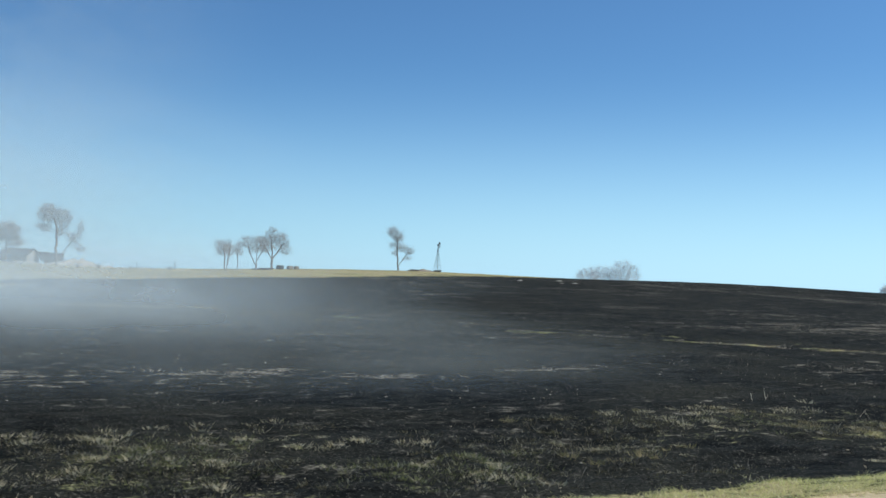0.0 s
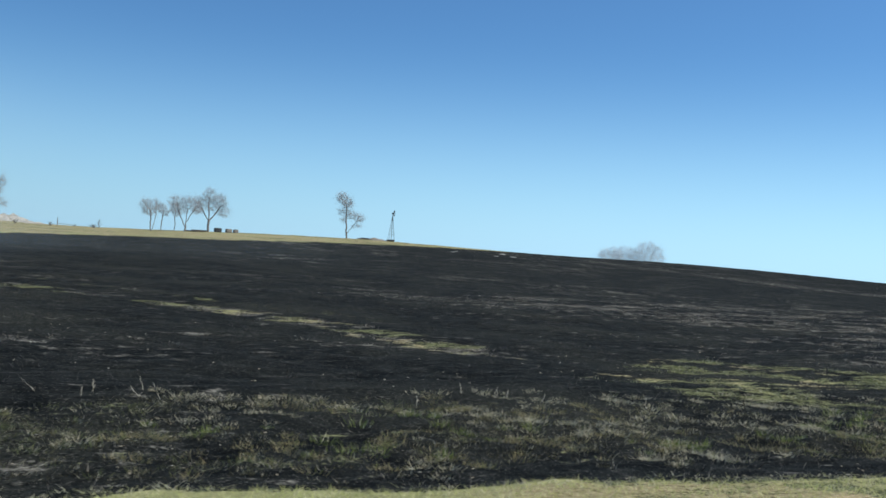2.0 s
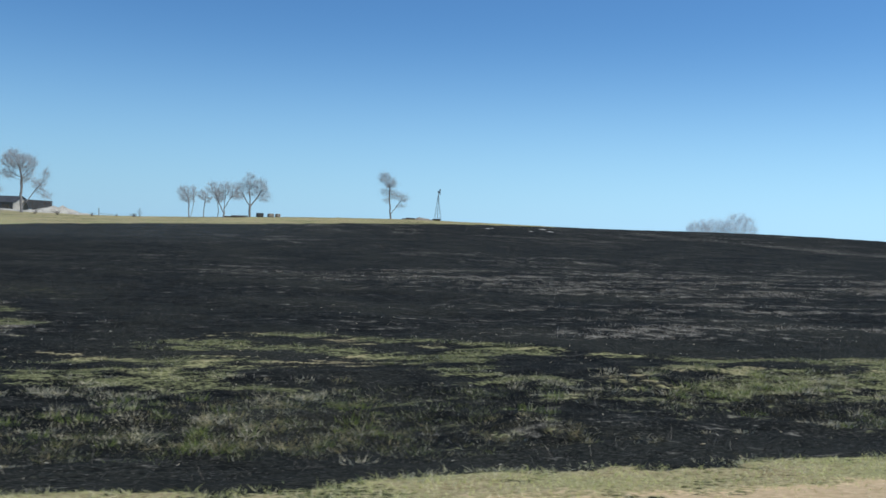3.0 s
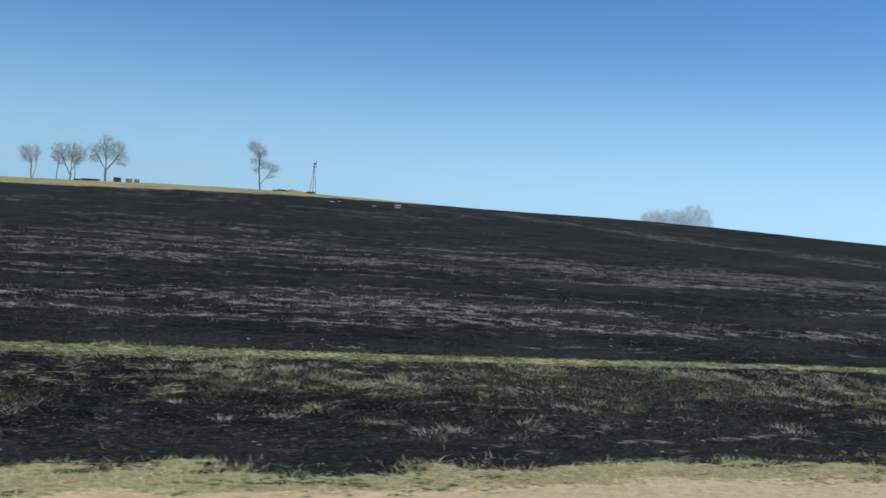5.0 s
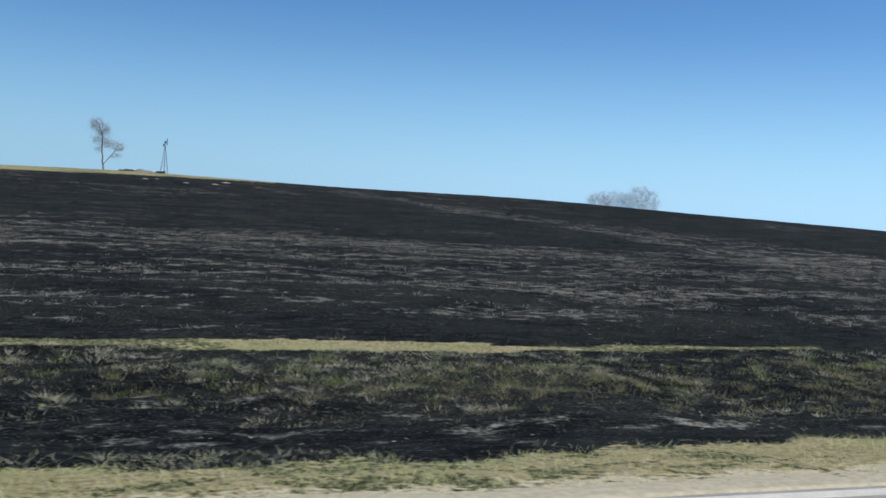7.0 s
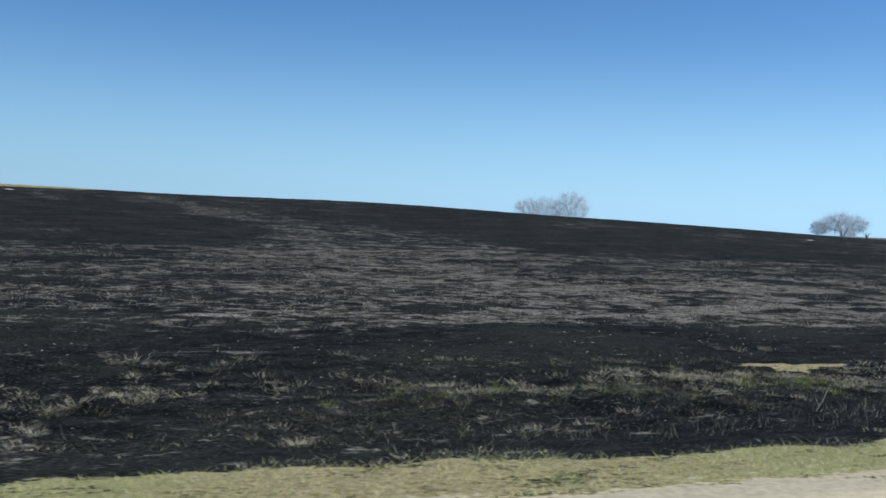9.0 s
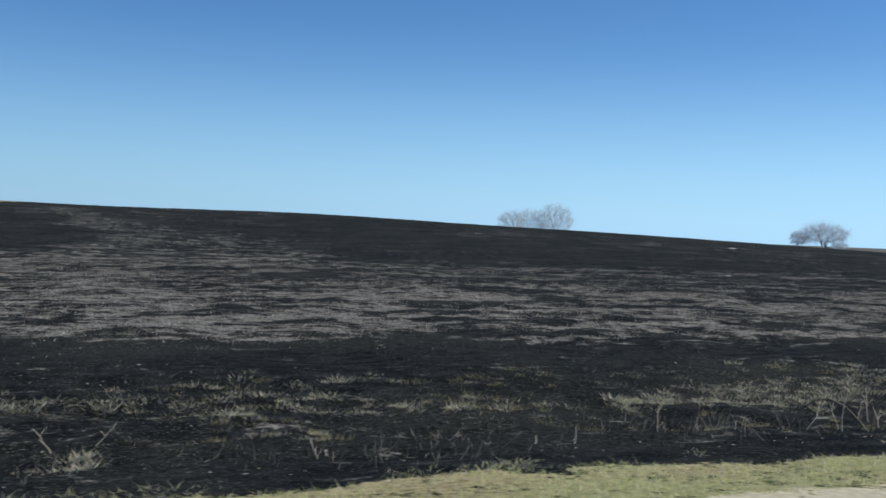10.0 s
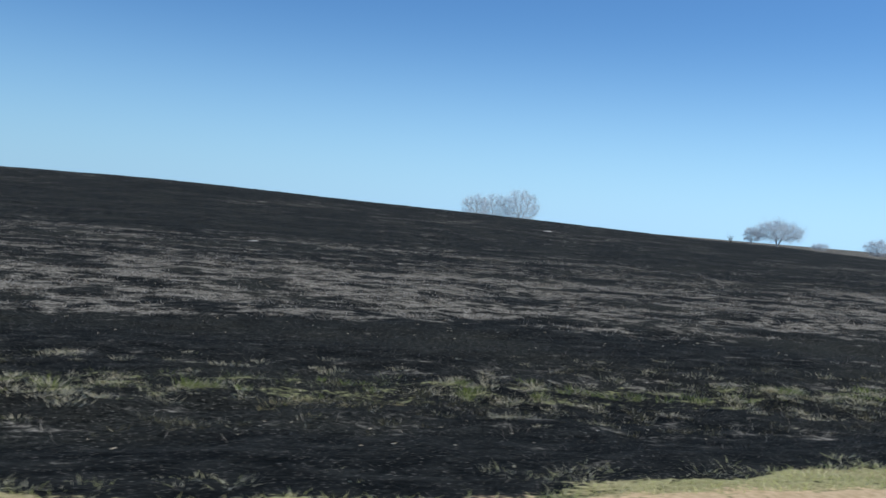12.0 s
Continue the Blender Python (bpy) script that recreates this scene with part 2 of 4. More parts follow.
def lie(x, y):
    """Height of the land without its fine relief."""
    x, y = np.asarray(x, float), np.asarray(y, float)
    cx, cy = np.clip(x, -150, 480), np.clip(y, -60, 420)
    up = np.maximum(cy - 30, 0)
    z = -0.37 + 0.31 * np.tanh(up / 200) - 0.139 * up / 200 * (cx - 100) / 100
    ramp = 1 - np.exp(-(np.maximum(cy - 18, 0) / 40) ** 2)
    for a, x0, y0, sx, sy in SWELLS:
        z = z + ramp * a * np.exp(-((cx - x0) / sx) ** 2 - ((cy - y0) / sy) ** 2)
    near = np.interp(y, [-40, -9, -6, -4.4, -4.0, 4.74, 4.82, 5.3, 6.4, 7.4, 8.4, 10.5, 12.0, 12.6, 14.5, 17],
                     [-0.37, -0.37, -0.3, -0.06, -0.14, -0.14, -0.004, -0.03, -0.13, -0.30, -0.38, -0.38, -0.33, -0.30, -0.38, -0.37])
    swept = band(x, 85, 108, 2.5)
    drift = bank(y, 4.28 + 0.36 * swept, 4.40 + 0.28 * swept) * (1 - bank(y, 4.9, 5.1))
    near = np.where((y > 4.2) & (y < 5.1), near * (1 - drift) + 0.012 * drift, near)
    blend = np.clip((y - 17) / 6, 0, 1)
    return np.where(y < 17, near, near * (1 - blend) + z * blend)


def land(x, y):
    """Height of the ground, with clods and hummocks."""
    x, y = np.asarray(x, float), np.asarray(y, float)
    calm = np.clip((y - 5.4) / 1.5, 0, 1)
    clods = 0.07 + 0.12 * np.exp(-((y - 9.2) / 1.5) ** 2) - 0.05 * np.exp(-((y - 12.3) / 0.6) ** 2)
    rough = (fbm(x, y, 2.6, 11, 3) - 0.5) * (0.16 - 0.13 * np.exp(-((y - 12.4) / 0.9) ** 2)) + (fbm(x, y, 0.6, 12, 2) - 0.5) * clods
    return lie(x, y) + rough * calm


def bank(v, low, high):
    t = np.clip((v - low) / (high - low), 0, 1)
    return t * t * (3 - 2 * t)


def band(v, low, high, soft):
    return bank(v, low - soft, low + soft) * (1 - bank(v, high - soft, high + soft))


def verge_line(x):
    """Where the grass verge ends and the burnt field begins."""
    return np.interp(x, [-30, 25, 35, 48, 52, 57, 62, 66, 80, 86, 100, 110, 126, 133, 138, 141, 145, 149, 151.5, 153, 200],
                     [7.0, 7.0, 6.5, 6.08, 5.68, 5.72, 6.08, 6.28, 6.25, 6.02, 6.05, 6.15, 6.2, 5.78, 5.75, 5.4, 5.52, 5.35, 5.4, 5.66, 5.7])


def cover(x, y):
    """What grows or lies on the ground: shares of unburnt straw, green, pale ash stubble and roadside sand."""
    n1, n2, n3 = fbm(x, y, 6.0, 21), fbm(x, y, 1.4, 31), fbm(x, y, 22.0, 41, 3)
    streak = fbm(x / 3.2, y, 1.3, 51)
    verge = verge_line(x) + (n2 - 0.5) * 0.9 + (n1 - 0.5) * 0.5 + (fbm(x, y, 0.55, 33, 3) - 0.5) * (0.7 + 0.8 * band(x, 46, 62, 3))
    gravel = np.interp(x, [0, 20, 30, 44, 48, 60, 66, 80, 100, 112, 140], [5.75, 5.6, 5.5, 5.4, 4.98, 5.30, 5.38, 5.2, 5.02, 4.95, 4.92]) + (n2 - 0.5) * (0.5 + 0.7 * band(x, 46, 62, 2))
    sand = 1.1 - 1.1 * bank(y, gravel - 0.6, gravel + 0.6)
    straw = (1 - bank(y, verge - 0.1, verge + 0.12)) * (0.30 + 0.08 * bank(x, 105, 120) + 0.75 * n2)
    green = (1 - bank(y, verge - 0.12, verge + 0.1)) * (0.95 - 0.2 * n2)
    # unburnt pasture on top of the rise and beyond
    edge = np.interp(x, [-60, 7, 14.6, 18.5, 25.4, 33, 45, 60, 82, 96, 111, 117, 125, 140, 330, 520], [60, 95, 106, 114.5, 128, 134.5, 139, 142, 151, 158, 163, 190, 260, 300, 420, 420]) + (n1 - 0.5) * 3
    pasture = np.maximum(bank(y, edge - 0.6, edge + 0.6), bank(x - 339 - 0.53 * (y - 188) + (n3 - 0.5) * 12, 0, 4) * bank(y, 150, 160))
    # straw thins past y = 300: distance haze put into the ground colour
    straw = np.maximum(straw, pasture * (x < 330) * (0.30 + 0.70 * fbm(x / 3, y, 3.0, 43)) * (1 - 0.5 * bank(y, 300, 420)))
    green = np.maximum(green, pasture * np.where(x > 330, 0.0, 1.3))
    # the narrow unburnt strip along the far side of the ditch
    line = np.interp(x, [45, 60, 70, 80, 86, 89, 92, 98, 104], [12.5, 12.2, 12.15, 12.2, 12.1, 12.05, 12.25, 12.25, 12.1])
    wide = np.interp(x, [52, 56, 70, 84, 86.5, 89, 90, 92, 97, 99, 103, 105], [0.0, 0.16, 0.2, 0.18, 0.33, 0.3, 0.12, 0.15, 0.0, 0.04, 0.04, 0.0])
    strip = (1 - bank(np.abs(y - line), wide * 0.8, wide * 1.2 + 0.02)) * (wide > 0.01)
    straw = np.maximum(straw, strip * (0.30 + 0.35 * n2 + 0.4 * band(x, 85.5, 90, 0.5)))
    green = np.maximum(green, strip * 1.0)
    patch = 1 - bank(np.hypot((x - 118.9) / 1.05, (y - 11.2) / 0.25) + (n2 - 0.5) * 0.6, 0.85, 1.1)
    straw = np.maximum(straw, patch)
    # meadow that the fire left between the ditch and the field track
    low_edge = np.interp(x, [33, 36, 42, 50, 56, 63], [12.2, 11.7, 10.4, 11.0, 11.2, 11.6])
    high_edge = np.interp(x, [33, 37, 40, 43, 46, 50, 56, 60, 64], [13, 17.2, 18.2, 16.2, 14.2, 13.8, 14.0, 12.9, 12.0])
    meadow = band(y, low_edge, high_edge, 0.5) * band(x, 35, 62, 1.5)
    thin = fbm(x / 2.4, y, 0.75, 58, 4)
    under = band(y, 9.8, 12.2, 0.4) * band(x, 42, 66, 2)
    green = np.maximum(green, under * (0.20 + 0.20 * bank(thin, 0.40, 0.60)))
    green = np.maximum(green, meadow * (0.14 + 0.42 * bank(thin, 0.45, 0.57)))
    straw = np.maximum(straw, meadow * (0.06 + 0.36 * bank(fbm(x / 1.8, y, 0.9, 158, 4), 0.50, 0.66)))
    # track that runs down the field towards the ditch
    track_x = np.interp(y, [16.5, 19, 22, 26, 30, 33, 37], [36.4, 34.2, 33.6, 32.2, 30.0, 27.6, 24.0])
    track = (1 - bank(np.abs(x - track_x), 0.6, 1.8)) * band(y, 17, 36, 1.5)
    other = (1 - bank(np.abs(x - np.interp(y, [24, 28, 37, 56], [36, 34.5, 28.5, 14])), 0.4, 1.4)) * band(y, 26, 58, 2)
    green = np.maximum(green, track * (0.12 + 0.50 * bank(streak, 0.44, 0.58)))
    green = np.maximum(green, other * (0.25 + 0.35 * bank(n2, 0.45, 0.62)))
    straw = np.maximum(straw, band(y, 55.2, 56.8, 0.3) * band(x, 8, 18.5, 1.5) * 0.55)
    straw = np.maximum(straw, track * (0.08 + 0.42 * bank(n2, 0.46, 0.62)))
    # mixed regrowth along the ditch
    regrowth = np.maximum(band(y, 9.2, 11.9, 0.5) * band(x, -14, 34, 3), band(y, 9.0, 11.6, 0.5) * band(x, 58, 104, 4)) * (0.05 + 0.24 * bank(n1, 0.40, 0.64))
    regrowth = np.maximum(regrowth, band(y, 9.3, 10.7, 0.3) * band(x, 133, 172, 2) * 0.34)
    regrowth = np.maximum(regrowth, 0.42 * (1 - bank(np.hypot((x - 137.3) / 1.9, (y - 9.9) / 0.4) + (n2 - 0.5) * 0.5, 0.8, 1.15)))
    green = np.maximum(green, regrowth)
    straw = np.maximum(straw, regrowth * 0.42 * (x < 134))
    # thin olive regrowth all along the ditch
    green = np.maximum(green, band(y, 7.6, 12.0, 0.5) * (0.04 + 0.22 * bank(fbm(x, y, 1.2, 47), 0.38, 0.68)) * (1 - 0.5 * bank(x, 100, 108)))
    # pale stubble that only scorched
    left = np.interp(y, [17, 31, 45, 54, 70, 86, 97, 122, 152], [104, 111, 115, 120.5, 123, 125, 121.5, 121, 117.5])
    left = left + (n1 - 0.5) * 5
    right = left + (n2 - 0.5) * 6 + np.interp(y, [17, 31, 36, 50, 100, 122, 152], [400, 400, 22, 16, 9, 5, 2.5])
    upper = np.interp(x, [105, 126, 134, 145, 165, 200], [36, 34, 31, 34, 34, 36])
    scorched = band(x, left, right, 1.2) * bank(y, 15.6, 16.5) * np.where(x > left + 16, 1 - bank(y + (n1 - 0.5) * 16, upper - 5, upper + 5), 1) * (1 - bank(y, 145, 155))
    ragged = bank(fbm(x / 1.4, y, 0.95, 55) + 0.05 * band(y, 17, 30, 3), 0.44, 0.56)
    ash = scorched * (0.12 + 0.88 * ragged) * (0.55 + 0.6 * n2) * (0.65 + 0.35 * bank(x, 112, 124)) * (1 - 0.25 * bank(y, 36, 70))
    ash = np.maximum(ash, (1 - bank(np.abs(x - left - 1.5), 0.4, 4.5)) * band(y, 44, 152, 4) * (0.25 + 0.55 * n2))
    ash = np.maximum(ash, band(y, 17.6, 20.8, 0.7) * band(x, -30, 36, 3) * bank(streak, 0.46, 0.66) * 0.8)
    ash = np.maximum(ash, band(y, 15.8, 24, 1.2) * band(x, 44, 110, 6) * bank(streak, 0.40, 0.68) * 0.72)
    ash = np.maximum(ash, band(y, 31, 46, 3) * band(x, 40, 125, 10) * bank(streak, 0.44, 0.68) * 0.70)
    ash = np.maximum(ash, bank(fbm(x / 3.0, y, 0.9, 57), 0.42, 0.70) * 0.62 * bank(n3, 0.25, 0.6) * (0.55 + 0.45 * bank(x, 30, 60)))
    rows = fbm(x / 14, y, 1.7, 59, 3)
    ash = np.maximum(ash, bank(rows, 0.44, 0.62) * (0.25 + 0.6 * bank(thin, 0.4, 0.62)) * (0.35 + 0.65 * band(y, 16, 48, 3)) * band(y, 16, 80, 2) * band(x, 48, 400, 8) * 0.8)
    ash = ash * (1 - 0.5 * (1 - bank(y, 12, 13.5)))
    ash = np.maximum(ash, band(y, 7.2, 12.0, 0.5) * (0.06 + 0.12 * bank(fbm(x, y, 0.9, 131), 0.48, 0.64)))
    ash = np.maximum(ash, pasture * (x >= 330) * 0.95)   # haze over the land beyond the field, put in as grey ash colour
    ash = np.maximum(ash, track * 0.75 * bank(n2, 0.3, 0.6))
    soot = band(y, 12.9, 15.4, 0.4) * band(x, 96, 400, 4)
    return straw, green, ash * (1 - 0.85 * soot), sand


def mesh_object(name, verts, faces, mat, parent=None, smooth=True):
    data = bpy.data.meshes.new(name)
    data.from_pydata([tuple(v) for v in verts], [], [tuple(f) for f in faces])
    data.materials.append(mat)
    if smooth:
        data.polygons.foreach_set("use_smooth", np.ones(len(data.polygons), bool))
    data.update()
    ob = new(name, data)
    if parent:
        ob.parent = parent
    return ob


def bulk_mesh(name, verts, sizes, loops, mat, smooth=False):
    """A large mesh from arrays: corner counts of the faces and their corners in a row."""
    data = bpy.data.meshes.new(name)
    data.vertices.add(len(verts))
    data.vertices.foreach_set("co", np.asarray(verts, np.float32).ravel())
    data.loops.add(len(loops))
    data.loops.foreach_set("vertex_index", np.asarray(loops, np.int32))
    data.polygons.add(len(sizes))
    data.polygons.foreach_set("loop_start", np.concatenate([[0], np.cumsum(sizes)[:-1]]).astype(np.int32))
    if smooth:
        data.polygons.foreach_set("use_smooth", np.ones(len(sizes), bool))
    data.materials.append(mat)
    data.update(calc_edges=True)
    return data


def spaced(*runs):
    """Grid lines from runs of (start, end, step)."""
    return np.unique(np.concatenate([np.arange(a, b, s) for a, b, s in runs]).round(3))


def build_ground():
    xs = np.concatenate([[-4500, -2500, -1400, -800, -450, -250, -150, -100, -70, -50, -40, -32], spaced((-26, 200, 0.42), (200, 320, 1.6), (320, 560, 6)), [600, 680, 800, 1000, 1400, 2000, 3000, 4800]])
    ys = np.concatenate([[-4500, -2000, -800, -300, -120, -60, -30, -16, -11, -9, -7, -6, -5, -4.4, -4.2, 4.0, 4.2, 4.3, 4.42, 4.6, 4.66, 4.70, 4.74], spaced((4.84, 16, 0.22), (16, 34, 0.45), (34, 64, 0.9), (64, 200, 2.2), (200, 430, 8)), [450, 520, 650, 850, 1200, 1800, 2800, 4900]])
    gx, gy = np.meshgrid(xs, ys)
    x, y = gx.ravel(), gy.ravel()
    verts = np.stack([x, y, land(x, y)], 1)
    nx, ny = len(xs), len(ys)
    i = np.arange(nx * ny).reshape(ny, nx)
    quads = np.stack([i[:-1, :-1], i[:-1, 1:], i[1:, 1:], i[1:, :-1]], -1).reshape(-1, 4)
    data = bulk_mesh("ground", verts, np.full(len(quads), 4), quads.ravel(), M_FIELD, True)
    straw, green, ash, sand = cover(x, y)
    back = y < 0
    straw, green, ash, sand = (np.where(back, v, w) for v, w in ((0.9, straw), (0.6, green), (0.0, ash), (0.0, sand)))
    clay = np.clip(band(x, -60, 10, 4) + band(x, 28, 66, 5) + band(x, 130, 400, 5), 0, 1)   # stretches of reddish roadside soil
    for name, values in (("straw", straw), ("green", green), ("ash", ash), ("sand", sand), ("clay", clay)):
        layer = data.attributes.new(name, "FLOAT", "POINT")
        layer.data.foreach_set("value", np.asarray(values, np.float32))
    return tagged(new("ground", data), "burnt black grassland rising to a tan unburnt pasture", "ground", kind="structure")


def strip_solid(name, x0, x1, y0, y1, z0, z1, mat):
    v = [(x, y, z) for x in (x0, x1) for y in (y0, y1) for z in (z0, z1)]
    f = [(0, 1, 3, 2), (4, 6, 7, 5), (0, 4, 5, 1), (2, 3, 7, 6), (1, 5, 7, 3), (0, 2, 6, 4)]
    return mesh_object(name, v, f, mat, smooth=False)


build_ground()
road = tagged(strip_solid("road", -400, 600, -4.1, 4.80, -0.12, 0.0, M_ASPHALT), "grey worn two-lane asphalt country road", "road", kind="structure")
for yy in (4.58, -3.7):
    tagged(strip_solid("edge_line", -400, 600, yy - 0.055, yy + 0.055, 0.0, 0.004, M_PAINT), "white painted edge line along the asphalt", "road marking", kind="structure")


# ---- grasses ----
RNG = np.random.default_rng(5)


def scatter(count, x0, x1, y0, y1, share):
    """Random places in a rectangle, kept by the share that a function gives."""
    x, y = RNG.uniform(x0, x1, count), RNG.uniform(y0, y1, count)
    keep = RNG.random(count) < share(x, y)
    return x[keep], y[keep]


def clumped(x, y, blades, spread):
    """Each place becomes a clump of blades."""
    size = np.repeat(RNG.uniform(0.5, 1.4, len(x)), blades)
    x, y = np.repeat(x, blades), np.repeat(y, blades)
    ox, oy = RNG.normal(0, spread, len(x)) * size, RNG.normal(0, spread, len(y)) * size
    return x + ox, y + oy, np.arctan2(oy, ox) + RNG.normal(0, 0.5, len(x)), size


def blade_field(name, x, y, tall, broad, bend, mat, label, category, turn=None, size=1.0, fine=True):
    """Leaning tapering blades, one stuff object; those close to the road are bent as well."""
    n = len(x)
    tall = tall * RNG.uniform(0.45, 1.25, n) * size
    turn = RNG.uniform(0, 2 * np.pi, n) if turn is None else turn
    face = RNG.uniform(0, 2 * np.pi, n)
    lean = bend * tall * RNG.uniform(0.3, 1.3, n)
    lx, ly = np.cos(turn) * lean, np.sin(turn) * lean
    w = broad * RNG.uniform(0.6, 1.4, n)
    wx, wy = np.cos(face) * w / 2, np.sin(face) * w / 2
    z = land(x, y) - 0.015
    low = np.stack([x - wx, y - wy, z], 1), np.stack([x + wx, y + wy, z], 1)
    tip = np.stack([x + lx, y + ly, z + tall], 1)
    if fine:
        v = np.stack([*low, tip], 1)
        loops, sizes = np.arange(n * 3), np.full(n, 3)
    else:
        v = np.stack([*low, np.stack([x + wx * 0.7 + lx * 0.35, y + wy * 0.7 + ly * 0.35, z + tall * 0.6], 1),
                      np.stack([x - wx * 0.7 + lx * 0.35, y - wy * 0.7 + ly * 0.35, z + tall * 0.6], 1), tip], 1)
        loops, sizes = (np.arange(n)[:, None] * 5 + np.array([[0, 1, 2, 3, 3, 2, 4]])).ravel(), np.tile([4, 3], n)
    return tagged(new(name, bulk_mesh(name, v.reshape(-1, 3), sizes, loops, mat)), label, category, kind="stuff")


def verge_share(x, y):
    straw, green, ash, sand = cover(x, y)
    return np.clip(green * 1.2 - 0.25, 0, 1) * (y < 8) * (1 - 0.85 * np.clip(sand, 0, 1))


X0, X1 = -8, 178
x, y = scatter(500000, X0, X1, 4.9, 7.3, verge_share)
blade_field("verge_grass", x, y, 0.048, 0.0058, 1.4, M_VERGE, "short yellow-green roadside grass beside the gravel", "grass", fine=False)


def fringe_share(x, y):
    straw, green, ash, sand = cover(x, y)
    edge = verge_line(x)
    spread = np.maximum(np.exp(-((y - edge) / 0.33) ** 2), 0.9 * band(x, 47, 60, 1) * band(y, 5.5, 6.35, 0.1))
    return spread * bank(fbm(x, y, 0.8, 61), 0.44, 0.60)


x, y, turn, size = clumped(*scatter(34000, X0, X1, 5.4, 8.0, fringe_share), 11, 0.05)
blade_field("dry_grass_fringe", x, y, 0.038, 0.0046, 2.1, M_FRINGE, "dry straw-coloured grass at the edge of the burn", "grass", turn, size, False)


def tuft_share(x, y):
    """Half-burnt tussocks along the ditch."""
    zone = (0.35 * band(y, 7.6, 12.0, 0.4) + band(y, 9.4, 11.9, 0.4) * band(x, -12, 33, 2) + band(y, 8.4, 9.8, 0.4) * band(x, 30, 44, 2) * 0.7
            + band(y, 9.2, 11.3, 0.4) * band(x, 60, 103, 3) + band(y, 8.9, 10.1, 0.3) * band(x, 110, 119, 1) + band(y, 9.9, 10.7, 0.25) * band(x, 125, 134, 1)
            + band(y, 9.2, 10.6, 0.3) * band(x, 133, 175, 1.5) + band(y, 9.8, 12, 0.4) * band(x, 44, 64, 2))
    return np.clip(zone, 0, 1) * bank(fbm(x, y, 1.5, 71), 0.42, 0.62)


x, y, turn, size = clumped(*scatter(52000, X0, X1, 7.6, 12.8, tuft_share), 18, 0.034)
blade_field("singed_tussocks", x, y, 0.046, 0.0065, 1.0, M_SINGED, "half-burnt grey and brown tussocks along the ditch", "grass", turn, size)
x, y, turn, size = clumped(*scatter(13000, X0, X1, 8.0, 12.6, lambda a, b: np.maximum(tuft_share(a, b) * bank(fbm(a, b, 4.5, 81), 0.46, 0.64), (0.9 * band(a, 27, 36, 1) * band(b, 8.2, 9.5, 0.3) + 0.7 * band(a, 82, 104, 2) * band(b, 9.1, 11.0, 0.4)) * bank(fbm(a, b, 0.9, 82), 0.45, 0.6))), 40, 0.05)
blade_field("straw_tussocks", x, y, 0.062, 0.0065, 0.9, M_STRAW, "straw-yellow grass tussocks that the fire spared", "grass", turn, size)


def mat_share(x, y):
    """Collapsed mats of bleached grass, in ragged rows."""
    zone = (0.25 * band(y, 7.8, 12.3, 0.4) + band(y, 9.7, 11.0, 0.3) * band(x, 124, 136, 2) + 0.6 * band(y, 10.0, 11.9, 0.4) * band(x, 58, 104, 3) + 0.5 * band(y, 9.2, 10.4, 0.3) * band(x, 136, 175, 2)
            + 0.7 * band(y, 9.8, 10.9, 0.3) * band(x, 108, 124, 2) + 0.22 * band(y, 9.6, 12.2, 0.5) * band(x, -10, 60, 3) + 0.35 * band(y, 8.4, 11.4, 0.4) * band(x, 30, 48, 2))
    return np.clip(zone, 0, 1) * bank(fbm(x / 1.8, y, 0.9, 76) + 0.08 * band(y, 9.8, 10.9, 0.3) * band(x, 108, 136, 2), 0.50, 0.60)


x, y, turn, size = clumped(*scatter(20000, X0, X1, 7.6, 12.8, mat_share), 44, 0.055)
blade_field("bleached_mats", x, y, 0.050, 0.0095, 1.3, M_BLEACHED, "collapsed mats of bleached grass along the ditch", "grass", turn, size)


def green_share(x, y):
    straw, green, ash, sand = cover(x, y)
    sprout = band(y, 9.4, 10.7, 0.3) * band(x, 134, 162, 1) * bank(fbm(x, y, 2.4, 91) + 0.25 * (x < 138.5), 0.36, 0.6) * (0.45 + 0.55 * (x < 139))
    sprout = np.maximum(sprout, 0.8 * band(y, 9.2, 11.0, 0.4) * band(x, 60, 104, 3) * bank(fbm(x, y, 3.4, 92), 0.5, 0.68))
    sprout = np.maximum(sprout, 0.7 * band(y, 9.3, 10.4, 0.3) * band(x, 112, 119, 1))
    sprout = np.maximum(sprout, 0.8 * band(y, 8.2, 11.5, 0.4) * band(x, -10, 48, 3) * bank(fbm(x, y, 2.8, 93), 0.54, 0.7))
    return np.clip(np.maximum(sprout, np.where(band(x, 35, 62, 1) * (y > 11) > 0.5, bank(green, 0.22, 0.6), bank(green, 0.46, 0.75)) * (y > 8) * (0.15 + 0.85 * bank(fbm(x, y, 0.45, 96, 2), 0.42, 0.6))), 0, 1)


x, y, turn, size = clumped(*scatter(100000, X0, X1, 8.0, 20, green_share), 24, 0.055)
blade_field("green_grass", x, y, 0.052, 0.0065, 1.1, M_GREEN, "fresh olive-green grass growing through the burn", "grass", turn, size)


def lush_share(x, y):
    """Taller clumps of fresh grass that the fire went round."""
    zone = (band(y, 9.6, 10.5, 0.2) * (band(x, 134.3, 140, 0.5) + 0.45 * band(x, 140, 166, 1)) + 0.35 * band(y, 9.2, 11.4, 0.4) * band(x, 66, 104, 3)
            + 0.45 * band(y, 10.4, 12.0, 0.3) * band(x, 44, 66, 2) + 0.25 * band(y, 8.4, 10.8, 0.3) * band(x, 28, 44, 2) + 0.3 * band(y, 9.3, 10.2, 0.2) * band(x, 111, 119, 1))
    return np.clip(zone, 0, 1) * bank(fbm(x, y, 0.8, 141), 0.42, 0.58)


